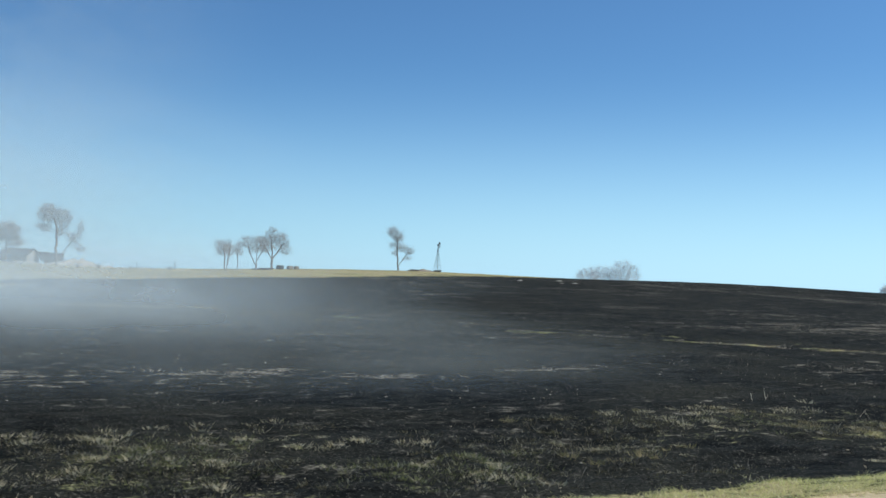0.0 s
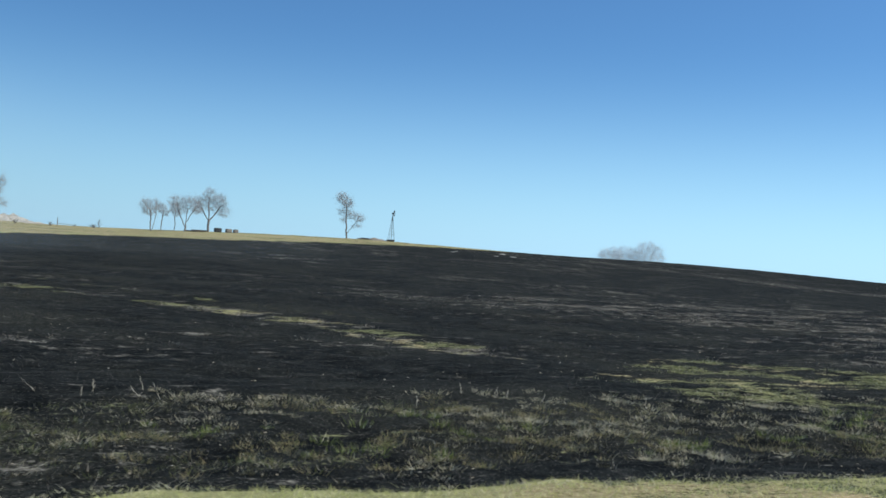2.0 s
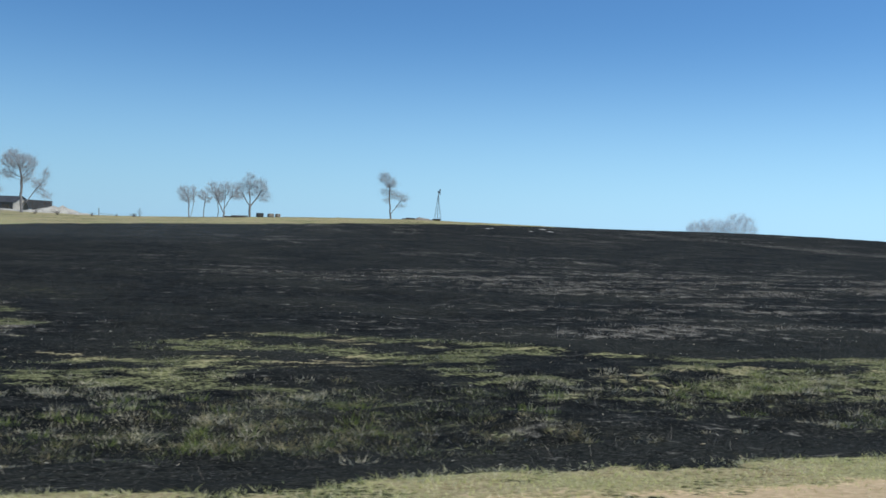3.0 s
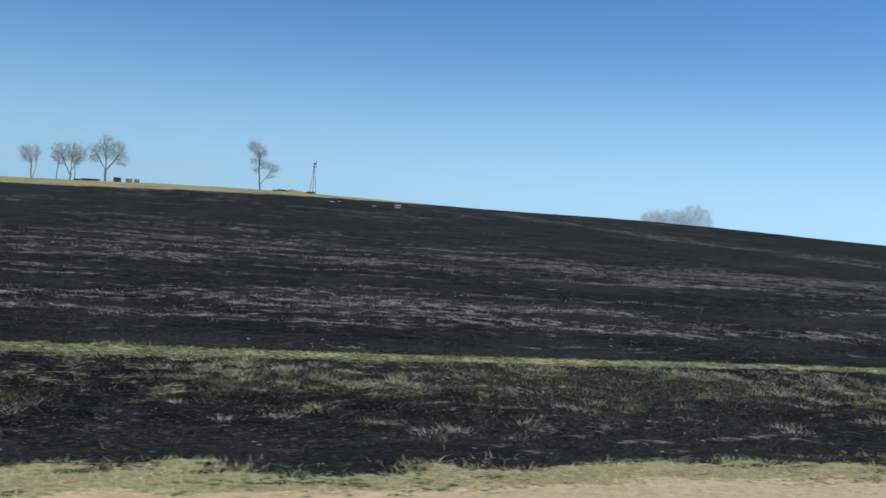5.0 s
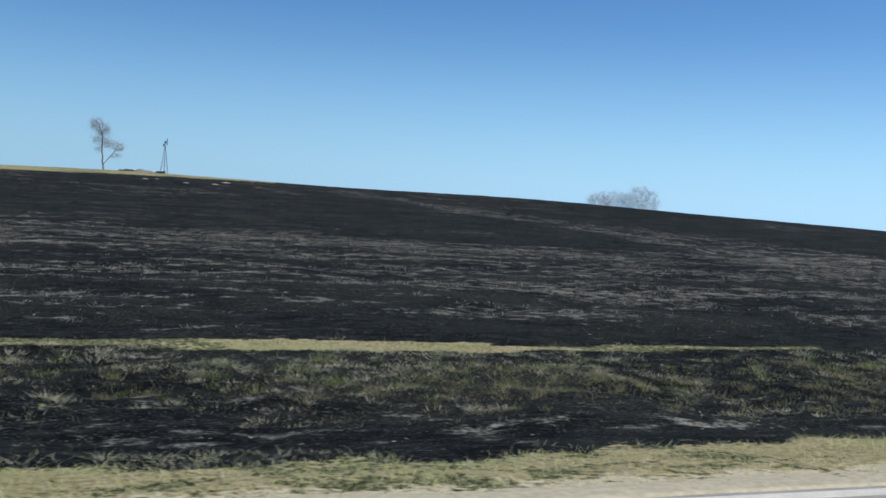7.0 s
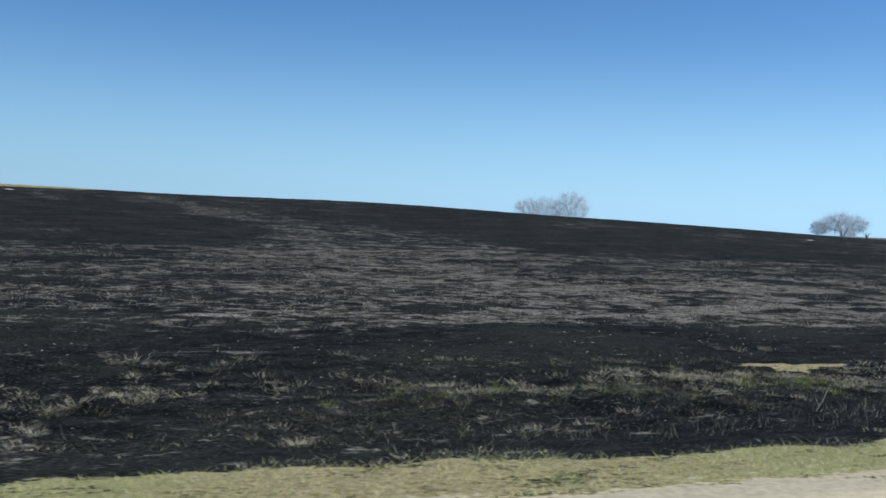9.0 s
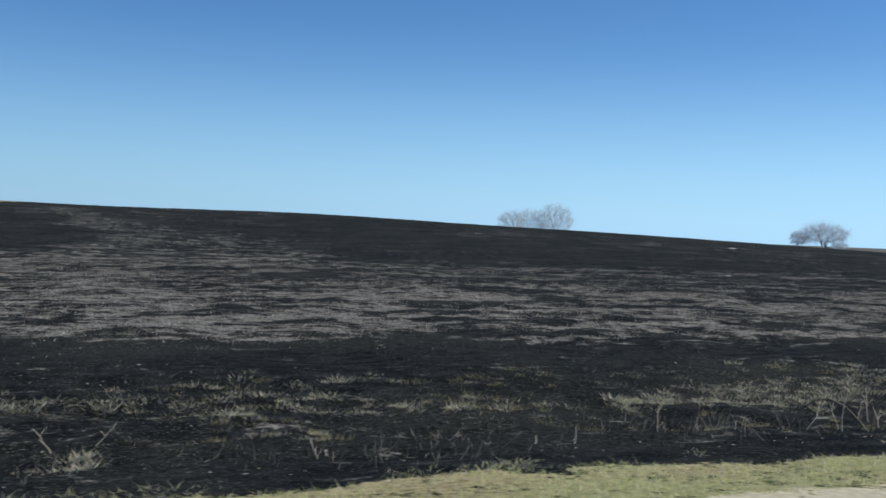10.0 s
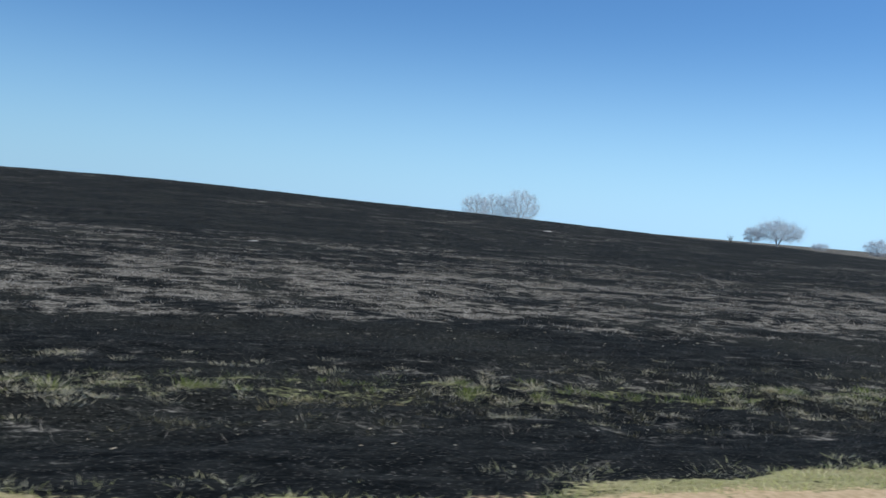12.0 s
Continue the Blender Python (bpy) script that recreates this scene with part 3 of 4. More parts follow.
x, y, turn, size = clumped(*scatter(16000, X0, X1, 8.0, 12.4, lush_share), 46, 0.05)
blade_field("green_tufts", x, y, 0.085, 0.0070, 0.8, M_LUSH, "taller clumps of fresh green grass in the ditch", "grass", turn, size)


def stubble_share(x, y):
    straw, green, ash, sand = cover(x, y)
    return bank(ash, 0.25, 0.75) * (sand < 0.1)


x, y, turn, size = clumped(*scatter(85000, -20, 200, 12.0, 46, stubble_share), 14, 0.075)
blade_field("pale_stubble", x, y, 0.060, 0.011, 1.3, M_SCORCHED, "pale scorched grass stubble over black ground", "grass stubble", turn, size)
x, y, turn, size = clumped(*scatter(32000, -20, 200, 6.6, 40, lambda a, b: (1 - np.clip(cover(a, b)[1] * 1.5, 0, 1)) * bank(fbm(a, b, 1.6, 98), 0.42, 0.6)), 10, 0.07)
blade_field("black_stubble", x, y, 0.062, 0.010, 1.0, M_CHARRED, "charred black grass stubble", "grass stubble", turn, size)


# ---- trees and shrubs ----
def tubes(segments, sides):
    """Tapered tubes along segments (start, end, radius, radius): arrays for bulk_mesh."""
    a = np.array([s[0] for s in segments], float)
    b = np.array([s[1] for s in segments], float)
    ra, rb = np.array([s[2] for s in segments], float), np.array([s[3] for s in segments], float)
    d = b - a
    d /= np.maximum(np.linalg.norm(d, axis=1, keepdims=True), 1e-6)
    ref = np.where(np.abs(d[:, 2:3]) > 0.9, np.array([[1.0, 0, 0]]), np.array([[0, 0, 1.0]]))
    u = np.cross(d, ref)
    u /= np.linalg.norm(u, axis=1, keepdims=True)
    w = np.cross(d, u)
    ang = np.arange(sides) * 2 * np.pi / sides
    ring = u[:, None] * np.cos(ang)[None, :, None] + w[:, None] * np.sin(ang)[None, :, None]
    verts = np.concatenate([a[:, None] + ring * ra[:, None, None], b[:, None] + ring * rb[:, None, None]], 1).reshape(-1, 3)
    k = np.arange(sides)
    quad = np.stack([k, (k + 1) % sides, (k + 1) % sides + sides, k + sides], 1)
    loops = (np.arange(len(segments))[:, None, None] * 2 * sides + quad[None]).ravel()
    return verts, np.full(len(segments) * sides, 4), loops


def curve(start, end, sag, r0, r1, steps, rng, waver=0.04):
    """A wavering limb as segments."""
    start, end = np.array(start, float), np.array(end, float)
    length = np.linalg.norm(end - start)
    pts = []
    for i in range(steps + 1):
        t = i / steps
        p = start * (1 - t) + end * t + np.array([0, 0, sag * length * math.sin(math.pi * t)])
        if 0 < i < steps:
            p = p + rng.normal(0, waver * length, 3)
        pts.append(p)
    return [(pts[i], pts[i + 1], r0 + (r1 - r0) * i / steps, r0 + (r1 - r0) * (i + 1) / steps) for i in range(steps)]


def inside(lobe, rng, shell=0.35):
    dx, dy, dz, rx, rz = lobe
    while True:
        p = rng.uniform(-1, 1, 3)
        if shell < np.linalg.norm(p) < 1:
            return np.array([dx, dy, dz]) + p * (rx, rx, rz)


def grow(chains, aims, step, rng, rounds=110, waver=0.16):
    """Branches that grow from the stems towards points of the crown until each is reached: places and parents."""
    places, parents = [], []
    for chain, fork in chains:
        last = -1
        if fork:
            last = int(np.argmin([np.linalg.norm(q - chain[0]) for q in places]))
        for p in chain[1 if fork else 0:]:
            places.append(np.array(p, float))
            parents.append(last)
            last = len(places) - 1
    near, owner, first = np.full(len(aims), 1e9), np.zeros(len(aims), int), 0
    for _ in range(rounds):
        fresh = np.array(places[first:])
        far = np.linalg.norm(aims[:, None] - fresh[None], axis=2)
        best = far.argmin(1)
        least = far[np.arange(len(aims)), best]
        owner = np.where(least < near, best + first, owner)
        near = np.minimum(least, near)
        keep = near > 1.3 * step
        aims, near, owner = aims[keep], near[keep], owner[keep]
        if not len(aims):
            break
        first = len(places)
        for k in np.unique(owner):
            way = aims[owner == k] - places[k]
            way = (way / np.linalg.norm(way, axis=1, keepdims=True)).mean(0) + rng.normal(0, waver, 3) + (0, 0, 0.06)
            places.append(places[k] + step * way / max(np.linalg.norm(way), 1e-6))
            parents.append(int(k))
    return np.array(places), np.array(parents)


def timber(places, parents, radius, tip):
    """Radii that thicken from the tips to the foot, and the share of tips that each place carries."""
    load = np.zeros(len(places))
    has_child = np.zeros(len(places), bool)
    has_child[parents[parents >= 0]] = True
    load[~has_child] = 1
    for k in range(len(places) - 1, -1, -1):
        if parents[k] >= 0:
            load[parents[k]] += load[k]
    power = math.log(radius / tip) / math.log(max(load.max(), 2))
    return tip * np.maximum(load, 1) ** power, load


def tree_parts(x, y, places, parents, radius, tip, spray, reach, rng, bark, twig_bark, name, out=0.5):
    """Trunk and limbs as one mesh, the fine twigs as another, under one base."""
    r, load = timber(places, parents, radius, tip)
    wood, fine = [], []
    for k, j in enumerate(parents):
        if j < 0:
            continue
        seg = (places[j], places[k], min(r[j], r[k] * 1.35), r[k])
        (wood if r[k] > 2.2 * tip else fine).append(seg)
        if load[k] <= 6:
            way = places[k] - places[j]
            way = way / max(np.linalg.norm(way), 1e-6)
            for _ in range(spray):
                d = way * out + rng.normal(0, 0.7, 3) + (0, 0, 0.08)
                start = places[j] + (places[k] - places[j]) * rng.uniform(0, 1)
                fine.append((start, start + d * reach * rng.uniform(0.3, 1.0), tip * 0.7, tip * 0.4))
    foot = [(places[k] - (0, 0, 0.35), places[k], r[k] * 1.5, r[k]) for k in range(len(parents)) if parents[k] < 0]
    base = new(name)
    base.location = (x, y, float(lie(x, y)))
    for part_name, segs, sides, mat in (("trunk", foot + wood, 6, bark), ("crown", fine, 3, twig_bark)):
        ob = new(part_name, bulk_mesh(part_name, *tubes(segs, sides), mat, True))
        ob.parent = base
    return base


def bare_tree(x, y, stems, lobes, radius, seed, label, points=420, spray=5, reach=0.55, tip=0.0062, step=0.21, bark=None, twig_bark=None, group="", name="bare_tree"):
    """A leafless tree: stems (dx, lean, height, fork height) and limbs that fill the lobes of the crown (dx, dy, dz, half width, half height)."""
    rng = np.random.default_rng(seed)
    chains = []
    for dx, lean, rise, *fork in stems:
        low = fork[0] if fork else 0.0
        n = max(3, int((rise - low) / step))
        drift = np.cumsum(rng.normal(0, 0.035, n + 1))
        side = np.cumsum(rng.normal(0, 0.03, n + 1))
        line = [(dx + lean * t + drift[k] * (k > 0), side[k] * (k > 0), low + (rise - low) * t) for k, t in enumerate(np.linspace(0, 1, n + 1))]
        chains.append(([np.array(p) for p in line], bool(fork)))
    volume = np.array([l[3] * l[3] * l[4] for l in lobes])
    aims = []
    for lobe, count in zip(lobes, np.ceil(points * volume / volume.sum()).astype(int)):
        aims += [inside(lobe, rng, 0.30) for _ in range(count)]
    places, parents = grow(chains, np.array(aims), step, rng)
    base = tree_parts(x, y, places, parents, radius, tip, spray, reach, rng, bark or M_BARK, twig_bark or M_TWIG, name)
    return tagged(base, label, "tree", group)


GROVE = "bare trees on the rise"
bare_tree(83.6, 179, [(0, -0.5, 6.4), (0, 1.9, 3.4, 1.0)], [(-1.5, 0, 7.9, 1.25, 1.1), (-0.4, 0, 6.9, 1.3, 1.2), (-1.5, 0, 5.2, 0.85, 0.75), (-0.1, 0, 4.9, 0.9, 0.8), (1.1, 0, 4.6, 1.0, 0.8), (2.5, 0, 4.1, 1.1, 0.85), (1.9, 0, 2.5, 1.0, 0.45), (-0.9, 0, 3.5, 0.7, 0.5)], 0.17, 3,
          "lone leafless tree with an uneven leaning crown", 640, 11, 0.8, group=GROVE)
bare_tree(56.6, 178, [(0, 0.1, 5.4), (0, 2.0, 4.9, 1.9), (0, -1.9, 5.0, 2.0)], [(-1.9, 0, 5.3, 1.2, 1.4), (-0.1, 0, 6.6, 1.4, 1.6), (1.8, 0, 5.7, 1.5, 1.6), (2.6, 0, 3.9, 1.2, 1.2), (-1.9, 0, 3.9, 1.2, 0.9), (0.3, 0, 4.8, 1.4, 1.2)], 0.22, 7,
          "large spreading leafless tree with a rounded crown", 820, 10, 0.75, group=GROVE)
bare_tree(51.1, 170, [(0.1, 0.2, 4.0), (0.1, -1.5, 4.2, 0.9), (0.1, 1.3, 3.9, 1.4)], [(0.4, 0, 5.2, 1.3, 1.2), (-1.8, 0, 5.0, 1.2, 1.2), (1.7, 0, 4.4, 1.2, 1.3), (-0.6, 0, 4.0, 1.2, 1.0)], 0.15, 12,
          "leafless tree that forks into two stems", 560, 10, 0.75, group=GROVE)
bare_tree(48.6, 180, [(0, 0.1, 3.0)], [(-0.3, 0, 4.1, 1.1, 1.1), (0.5, 0, 3.4, 1.0, 0.9)], 0.085, 15, "small slender leafless tree", 250, 12, 0.55, group=GROVE)
bare_tree(51.3, 183, [(0, -0.1, 3.0)], [(-0.1, 0, 4.2, 1.1, 1.2), (0.3, 0, 3.3, 0.9, 0.8)], 0.075, 16, "small slender leafless tree", 250, 12, 0.55, group=GROVE)
bare_tree(45.5, 169, [(0, -0.5, 3.2), (0.1, 0.5, 3.0)], [(-1.1, 0, 4.5, 1.2, 1.1), (0.3, 0, 4.5, 1.0, 1.1), (-0.4, 0, 3.3, 1.4, 0.8)], 0.11, 18,
          "leafless tree with two thin stems", 420, 12, 0.6, group=GROVE)
bare_tree(18.2, 177, [(0, -0.3, 6.2), (0.1, 3.0, 5.2, 0.9)], [(-1.4, 0, 8.9, 2.1, 1.8), (0.7, 0, 8.2, 1.8, 1.8), (-2.3, 0, 6.6, 1.4, 1.0), (0.6, 0, 6.0, 1.3, 1.0), (3.7, 0, 6.6, 0.8, 1.5), (2.6, 0, 4.9, 1.3, 1.0), (3.9, 0, 2.9, 1.2, 0.5)], 0.25, 21,
          "tall leafless farmyard tree with a side limb", 900, 14, 0.75, group=GROVE)
bare_tree(7.6, 187, [(0, -0.4, 4.6), (0.3, 0.8, 3.6)], [(-0.8, 0, 6.3, 2.0, 1.7), (-2.0, 0, 4.4, 1.9, 1.5), (0.6, 0, 4.2, 1.8, 1.4)], 0.2, 24, "leafless farmyard tree behind the shed", 620, 22, 0.8, group=GROVE)
bare_tree(10.6, 187, [(0, 0.2, 3.8)], [(0.1, 0, 5.4, 2.3, 1.8), (1.5, 0, 3.8, 1.7, 1.3), (-1.6, 0, 3.8, 1.4, 1.2)], 0.17, 27, "leafless farmyard tree behind the shed", 520, 22, 0.8, group=GROVE)
bare_tree(3.4, 188, [(0, 0.2, 3.0)], [(0.0, 0, 3.8, 2.1, 1.7), (1.2, 0, 2.8, 1.7, 1.1)], 0.17, 28, "low leafless farmyard tree behind the shed", 420, 22, 0.8, group=GROVE)

FAR = "distant bare trees"


def dome_tree(x, y, top, half, seed, label, points=420, flat=0.16, wood=None):
    """A far leafless tree: limbs that fan out from a short forked trunk into an even dome of fine twigs."""
    rng = np.random.default_rng(seed)
    tall = top - float(lie(x, y))
    step = 0.055 * max(half, tall * 0.6)
    aims = []
    while len(aims) < points:
        q = rng.uniform(-1, 1, 3)
        size = np.linalg.norm(q)
        if not 0.2 < size < 1:
            continue
        z = 0.50 + 0.50 * q[2]
        if z > flat + 0.05 * math.sin(7 * q[0] + seed):
            aims.append((q[0] * half * (0.78 + 0.22 * min(z / 0.45, 1)), q[1] * half, z * tall))
    chains = []
    for k in range(3):
        a, out = k * 2.2 + seed, (0.05, 0.16, 0.22)[k] * half
        line = [(math.cos(a) * (0.02 * half + out * t), math.sin(a) * out * t, tall * 0.36 * t) for t in np.linspace(0, 1, 8)]
        chains.append(([np.array(p) for p in line], False))
    places, parents = grow(chains, np.array(aims), step, rng, 90, 0.12)
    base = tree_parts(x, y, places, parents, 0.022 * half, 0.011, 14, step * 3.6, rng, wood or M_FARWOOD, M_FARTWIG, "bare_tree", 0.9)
    return tagged(base, label, "tree", FAR)


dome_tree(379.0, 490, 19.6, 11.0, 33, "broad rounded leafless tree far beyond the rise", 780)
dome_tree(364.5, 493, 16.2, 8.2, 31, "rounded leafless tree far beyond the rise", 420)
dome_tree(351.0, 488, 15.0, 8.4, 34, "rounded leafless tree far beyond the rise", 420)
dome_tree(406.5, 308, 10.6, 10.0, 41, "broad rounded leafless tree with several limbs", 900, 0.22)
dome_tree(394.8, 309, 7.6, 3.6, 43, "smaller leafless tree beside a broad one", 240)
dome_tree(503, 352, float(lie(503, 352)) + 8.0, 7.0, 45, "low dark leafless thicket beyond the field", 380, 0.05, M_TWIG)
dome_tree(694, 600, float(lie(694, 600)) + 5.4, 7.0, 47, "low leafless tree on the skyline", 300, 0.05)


# ---- farmyard, windmill and scraps on the rise ----
def part(name, bm, material, parent, label=""):
    data = bpy.data.meshes.new(name)
    bm.to_mesh(data)
    bm.free()
    data.materials.append(material)
    ob = new(name, data)
    ob.parent = parent
    if label:
        tagged(ob, label)
    return ob


def anchor(name, x, y, turn, label, category, group="", lift=0.0):
    ob = new(name)
    ob.matrix_basis = pose(x, y, float(lie(x, y)) + lift, 0, 0, turn)
    return tagged(ob, label, category, group)


def slab(size, at, bevel=0.01, tilt=None):
    """A bevelled box."""
    bm = bmesh.new()
    bmesh.ops.create_cube(bm, size=1)
    bmesh.ops.scale(bm, vec=size, verts=bm.verts)
    bmesh.ops.bevel(bm, geom=bm.edges[:], offset=min(bevel, min(size) * 0.3), segments=1, affect="EDGES")
    if tilt:
        bmesh.ops.rotate(bm, cent=(0, 0, 0), matrix=tilt.to_3x3(), verts=bm.verts)
    bmesh.ops.translate(bm, vec=at, verts=bm.verts)
    return bm


def rod(a, b, r0, r1=None, sides=6):
    bm = bmesh.new()
    a, b = Vector(a), Vector(b)
    bmesh.ops.create_cone(bm, cap_ends=True, segments=sides, radius1=r0, radius2=r1 if r1 is not None else r0, depth=(b - a).length)
    m = Matrix.Translation((a + b) / 2) @ (b - a).to_track_quat("Z", "Y").to_matrix().to_4x4()
    bmesh.ops.transform(bm, matrix=m, verts=bm.verts)
    return bm


def build_windmill(x, y):
    mill = anchor("windmill", x, y, -8, "old steel farm windmill with a small wheel on a lattice tower", "windmill")
    foot, top, high = 0.66, 0.07, 5.0
    def corner(k, h):
        w = foot + (top - foot) * h / high
        return (w * (1, 1, -1, -1)[k], w * (1, -1, -1, 1)[k], h)
    for k in range(4):
        part("leg", rod(corner(k, -0.2), corner(k, high), 0.024, 0.022), M_STEEL, mill)
        for h0, h1 in ((0.1, 1.5), (1.5, 2.8), (2.8, 4.0)):
            part("brace", rod(corner(k, h0), corner((k + 1) % 4, h1), 0.009), M_STEEL, mill)
            part("girt", rod(corner(k, h1), corner((k + 1) % 4, h1), 0.012), M_STEEL, mill)
    part("platform", slab((0.5, 0.5, 0.04), (0, 0, 4.35)), M_DARKWOOD, mill)
    part("mast", rod((0, 0, 4.2), (0, 0, 5.75), 0.05), M_RUST, mill)
    part("pump_rod", rod((0, 0, -0.1), (0, 0, 4.3), 0.045), M_RUST, mill)
    part("gearbox", slab((0.34, 0.22, 0.30), (0.0, 0, 5.75), 0.04), M_RUST, mill)
    part("shaft", rod((0.1, 0, 5.75), (0.34, 0, 5.75), 0.04), M_RUST, mill)
    wheel_x, hub_z = 0.30, 5.75
    for ring in (0.28, 0.60):
        pts = [Vector((wheel_x, ring * math.cos(a), hub_z + ring * math.sin(a))) for a in [k * math.tau / 20 for k in range(20)]]
        bm = bmesh.new()
        loops = [[bm.verts.new(p + Vector((ox, 0, 0)) + (p - Vector((wheel_x, 0, hub_z))).normalized() * orr) for ox, orr in ((-0.016, -0.012), (0.016, -0.012), (0.016, 0.012), (-0.016, 0.012))] for p in pts]
        for k in range(20):
            for c in range(4):
                bm.faces.new((loops[k][c], loops[(k + 1) % 20][c], loops[(k + 1) % 20][(c + 1) % 4], loops[k][(c + 1) % 4]))
        part("wheel_rim", bm, M_STEEL, mill)
    for k in range(14):
        if k in (3, 8):
            continue
        a = k * math.tau / 14
        turn = Matrix.Rotation(a, 4, "X") @ Matrix.Translation((0, 0, 0.45)) @ Matrix.Rotation(radians(32), 4, "Z")
        blade = slab((0.012, 0.20, 0.40), (0, 0, 0), 0.003)
        bmesh.ops.transform(blade, matrix=Matrix.Translation((wheel_x, 0, hub_z)) @ turn, verts=blade.verts)
        part("blade", blade, M_STEEL, mill)
    part("tail_boom", rod((-0.1, 0, 5.72), (-0.15, -0.9, 5.3), 0.025), M_STEEL, mill)
    part("tail_vane", slab((0.03, 0.65, 0.5), (-0.16, -1.1, 5.15), 0.01, Matrix.Rotation(radians(-15), 4, "Z")), M_RUST, mill)


build_windmill(94.0, 182)


def build_shed(x, y, long, deep, high, ridge, roof_mat, label, open_front, turn=0):
    shed = anchor("shed", x, y, turn, label, "shed")
    for side in (-1, 1):
        part("side_wall", slab((0.14, deep - 0.3, high), (side * (long / 2 - 0.15), 0, high / 2), 0.02), M_PALEBOARD, shed, "pale weathered board wall")
        part("roof_slope", slab((long + 0.5, deep / 2 / math.cos(0.3) + 0.35, 0.12), (0, side * deep / 4, high + ridge / 2 + 0.04), 0.02,
                                Matrix.Rotation(-side * math.atan2(ridge, deep / 2), 4, "X")), roof_mat, shed)
        bm = bmesh.new()
        tri = [bm.verts.new((side * (long / 2 - 0.15) + k, py, pz)) for k in (-0.07, 0.07) for py, pz in ((-deep / 2 + 0.15, high), (deep / 2 - 0.15, high), (0, high + ridge - 0.05))]
        for corner in ((0, 1, 2), (5, 4, 3), (0, 3, 4, 1), (1, 4, 5, 2), (2, 5, 3, 0)):
            bm.faces.new([tri[c] for c in corner])
        bmesh.ops.recalc_face_normals(bm, faces=bm.faces[:])
        part("gable", bm, M_PALEBOARD, shed)
    part("back_wall", slab((long - 0.5, 0.14, high), (0, deep / 2 - 0.15, high / 2), 0.02), M_BOARD, shed)
    if open_front:
        for k in range(4):
            part("post", slab((0.16, 0.16, high), (-long / 2 + 0.4 + k * (long - 0.8) / 3, -deep / 2 + 0.2, high / 2), 0.02), M_DARKWOOD, shed)
        part("fascia", slab((long + 0.3, 0.08, 0.6), (0, -deep / 2 + 0.04, high - 0.2), 0.02), roof_mat, shed)
    else:
        part("front_wall", slab((long - 0.5, 0.14, high), (0, -deep / 2 + 0.15, high / 2), 0.02), M_TINROOF, shed)
        part("door", slab((1.6, 0.08, high - 0.3), (long * 0.18, -deep / 2 + 0.05, (high - 0.3) / 2), 0.02), M_DARKWOOD, shed, "dark sliding plank door")


build_shed(13.6, 200, 5.6, 4.8, 1.5, 1.15, M_TINROOF, "low dark metal-roofed shed with a pale gable", False, -32)


def build_trailer(x, y, turn):
    """A tipping trailer: deep dark box with a sloped tail, drawbar and four wheels."""
    trailer = anchor("farm_trailer", x, y, turn, "dark deep-sided farm trailer parked beside the shed", "trailer")
    bm = bmesh.new()
    ring = [bm.verts.new((px, py, pz)) for py in (-1.1, 1.1) for px, pz in ((-1.7, 0.75), (2.25, 0.75), (2.3, 2.25), (-2.45, 2.35))]
    for corner in ((0, 1, 2, 3), (7, 6, 5, 4), (0, 4, 5, 1), (1, 5, 6, 2), (3, 7, 4, 0)):
        bm.faces.new([ring[c] for c in corner])
    bmesh.ops.recalc_face_normals(bm, faces=bm.faces[:])
    bmesh.ops.solidify(bm, geom=bm.faces[:], thickness=0.08)
    part("box", bm, M_TINROOF, trailer)
    for py in (-1.12, 1.12):
        for px in (-1.0, 0.0, 1.0, 1.9):
            part("side_rib", slab((0.09, 0.07, 1.45), (px, py, 1.5), 0.015), M_RUST, trailer)
    part("chassis", slab((4.0, 0.7, 0.16), (0.2, 0, 0.64), 0.02), M_RUST, trailer)
    part("drawbar", rod((2.2, 0, 0.62), (3.7, 0, 0.45), 0.06, 0.05, 8), M_RUST, trailer)
    for px in (-0.7, 0.35):
        for py in (-0.85, 0.85):
            wheel = part("wheel", rod((px, py - 0.13, 0.42), (px, py + 0.13, 0.42), 0.44, 0.44, 20), M_BALE_DARK, trailer, "black rubber tyre")
            part("rim", rod((px, py - 0.15, 0.42), (px, py + 0.15, 0.42), 0.24, 0.24, 16), M_RUST, wheel)


build_trailer(19.0, 199, 0)


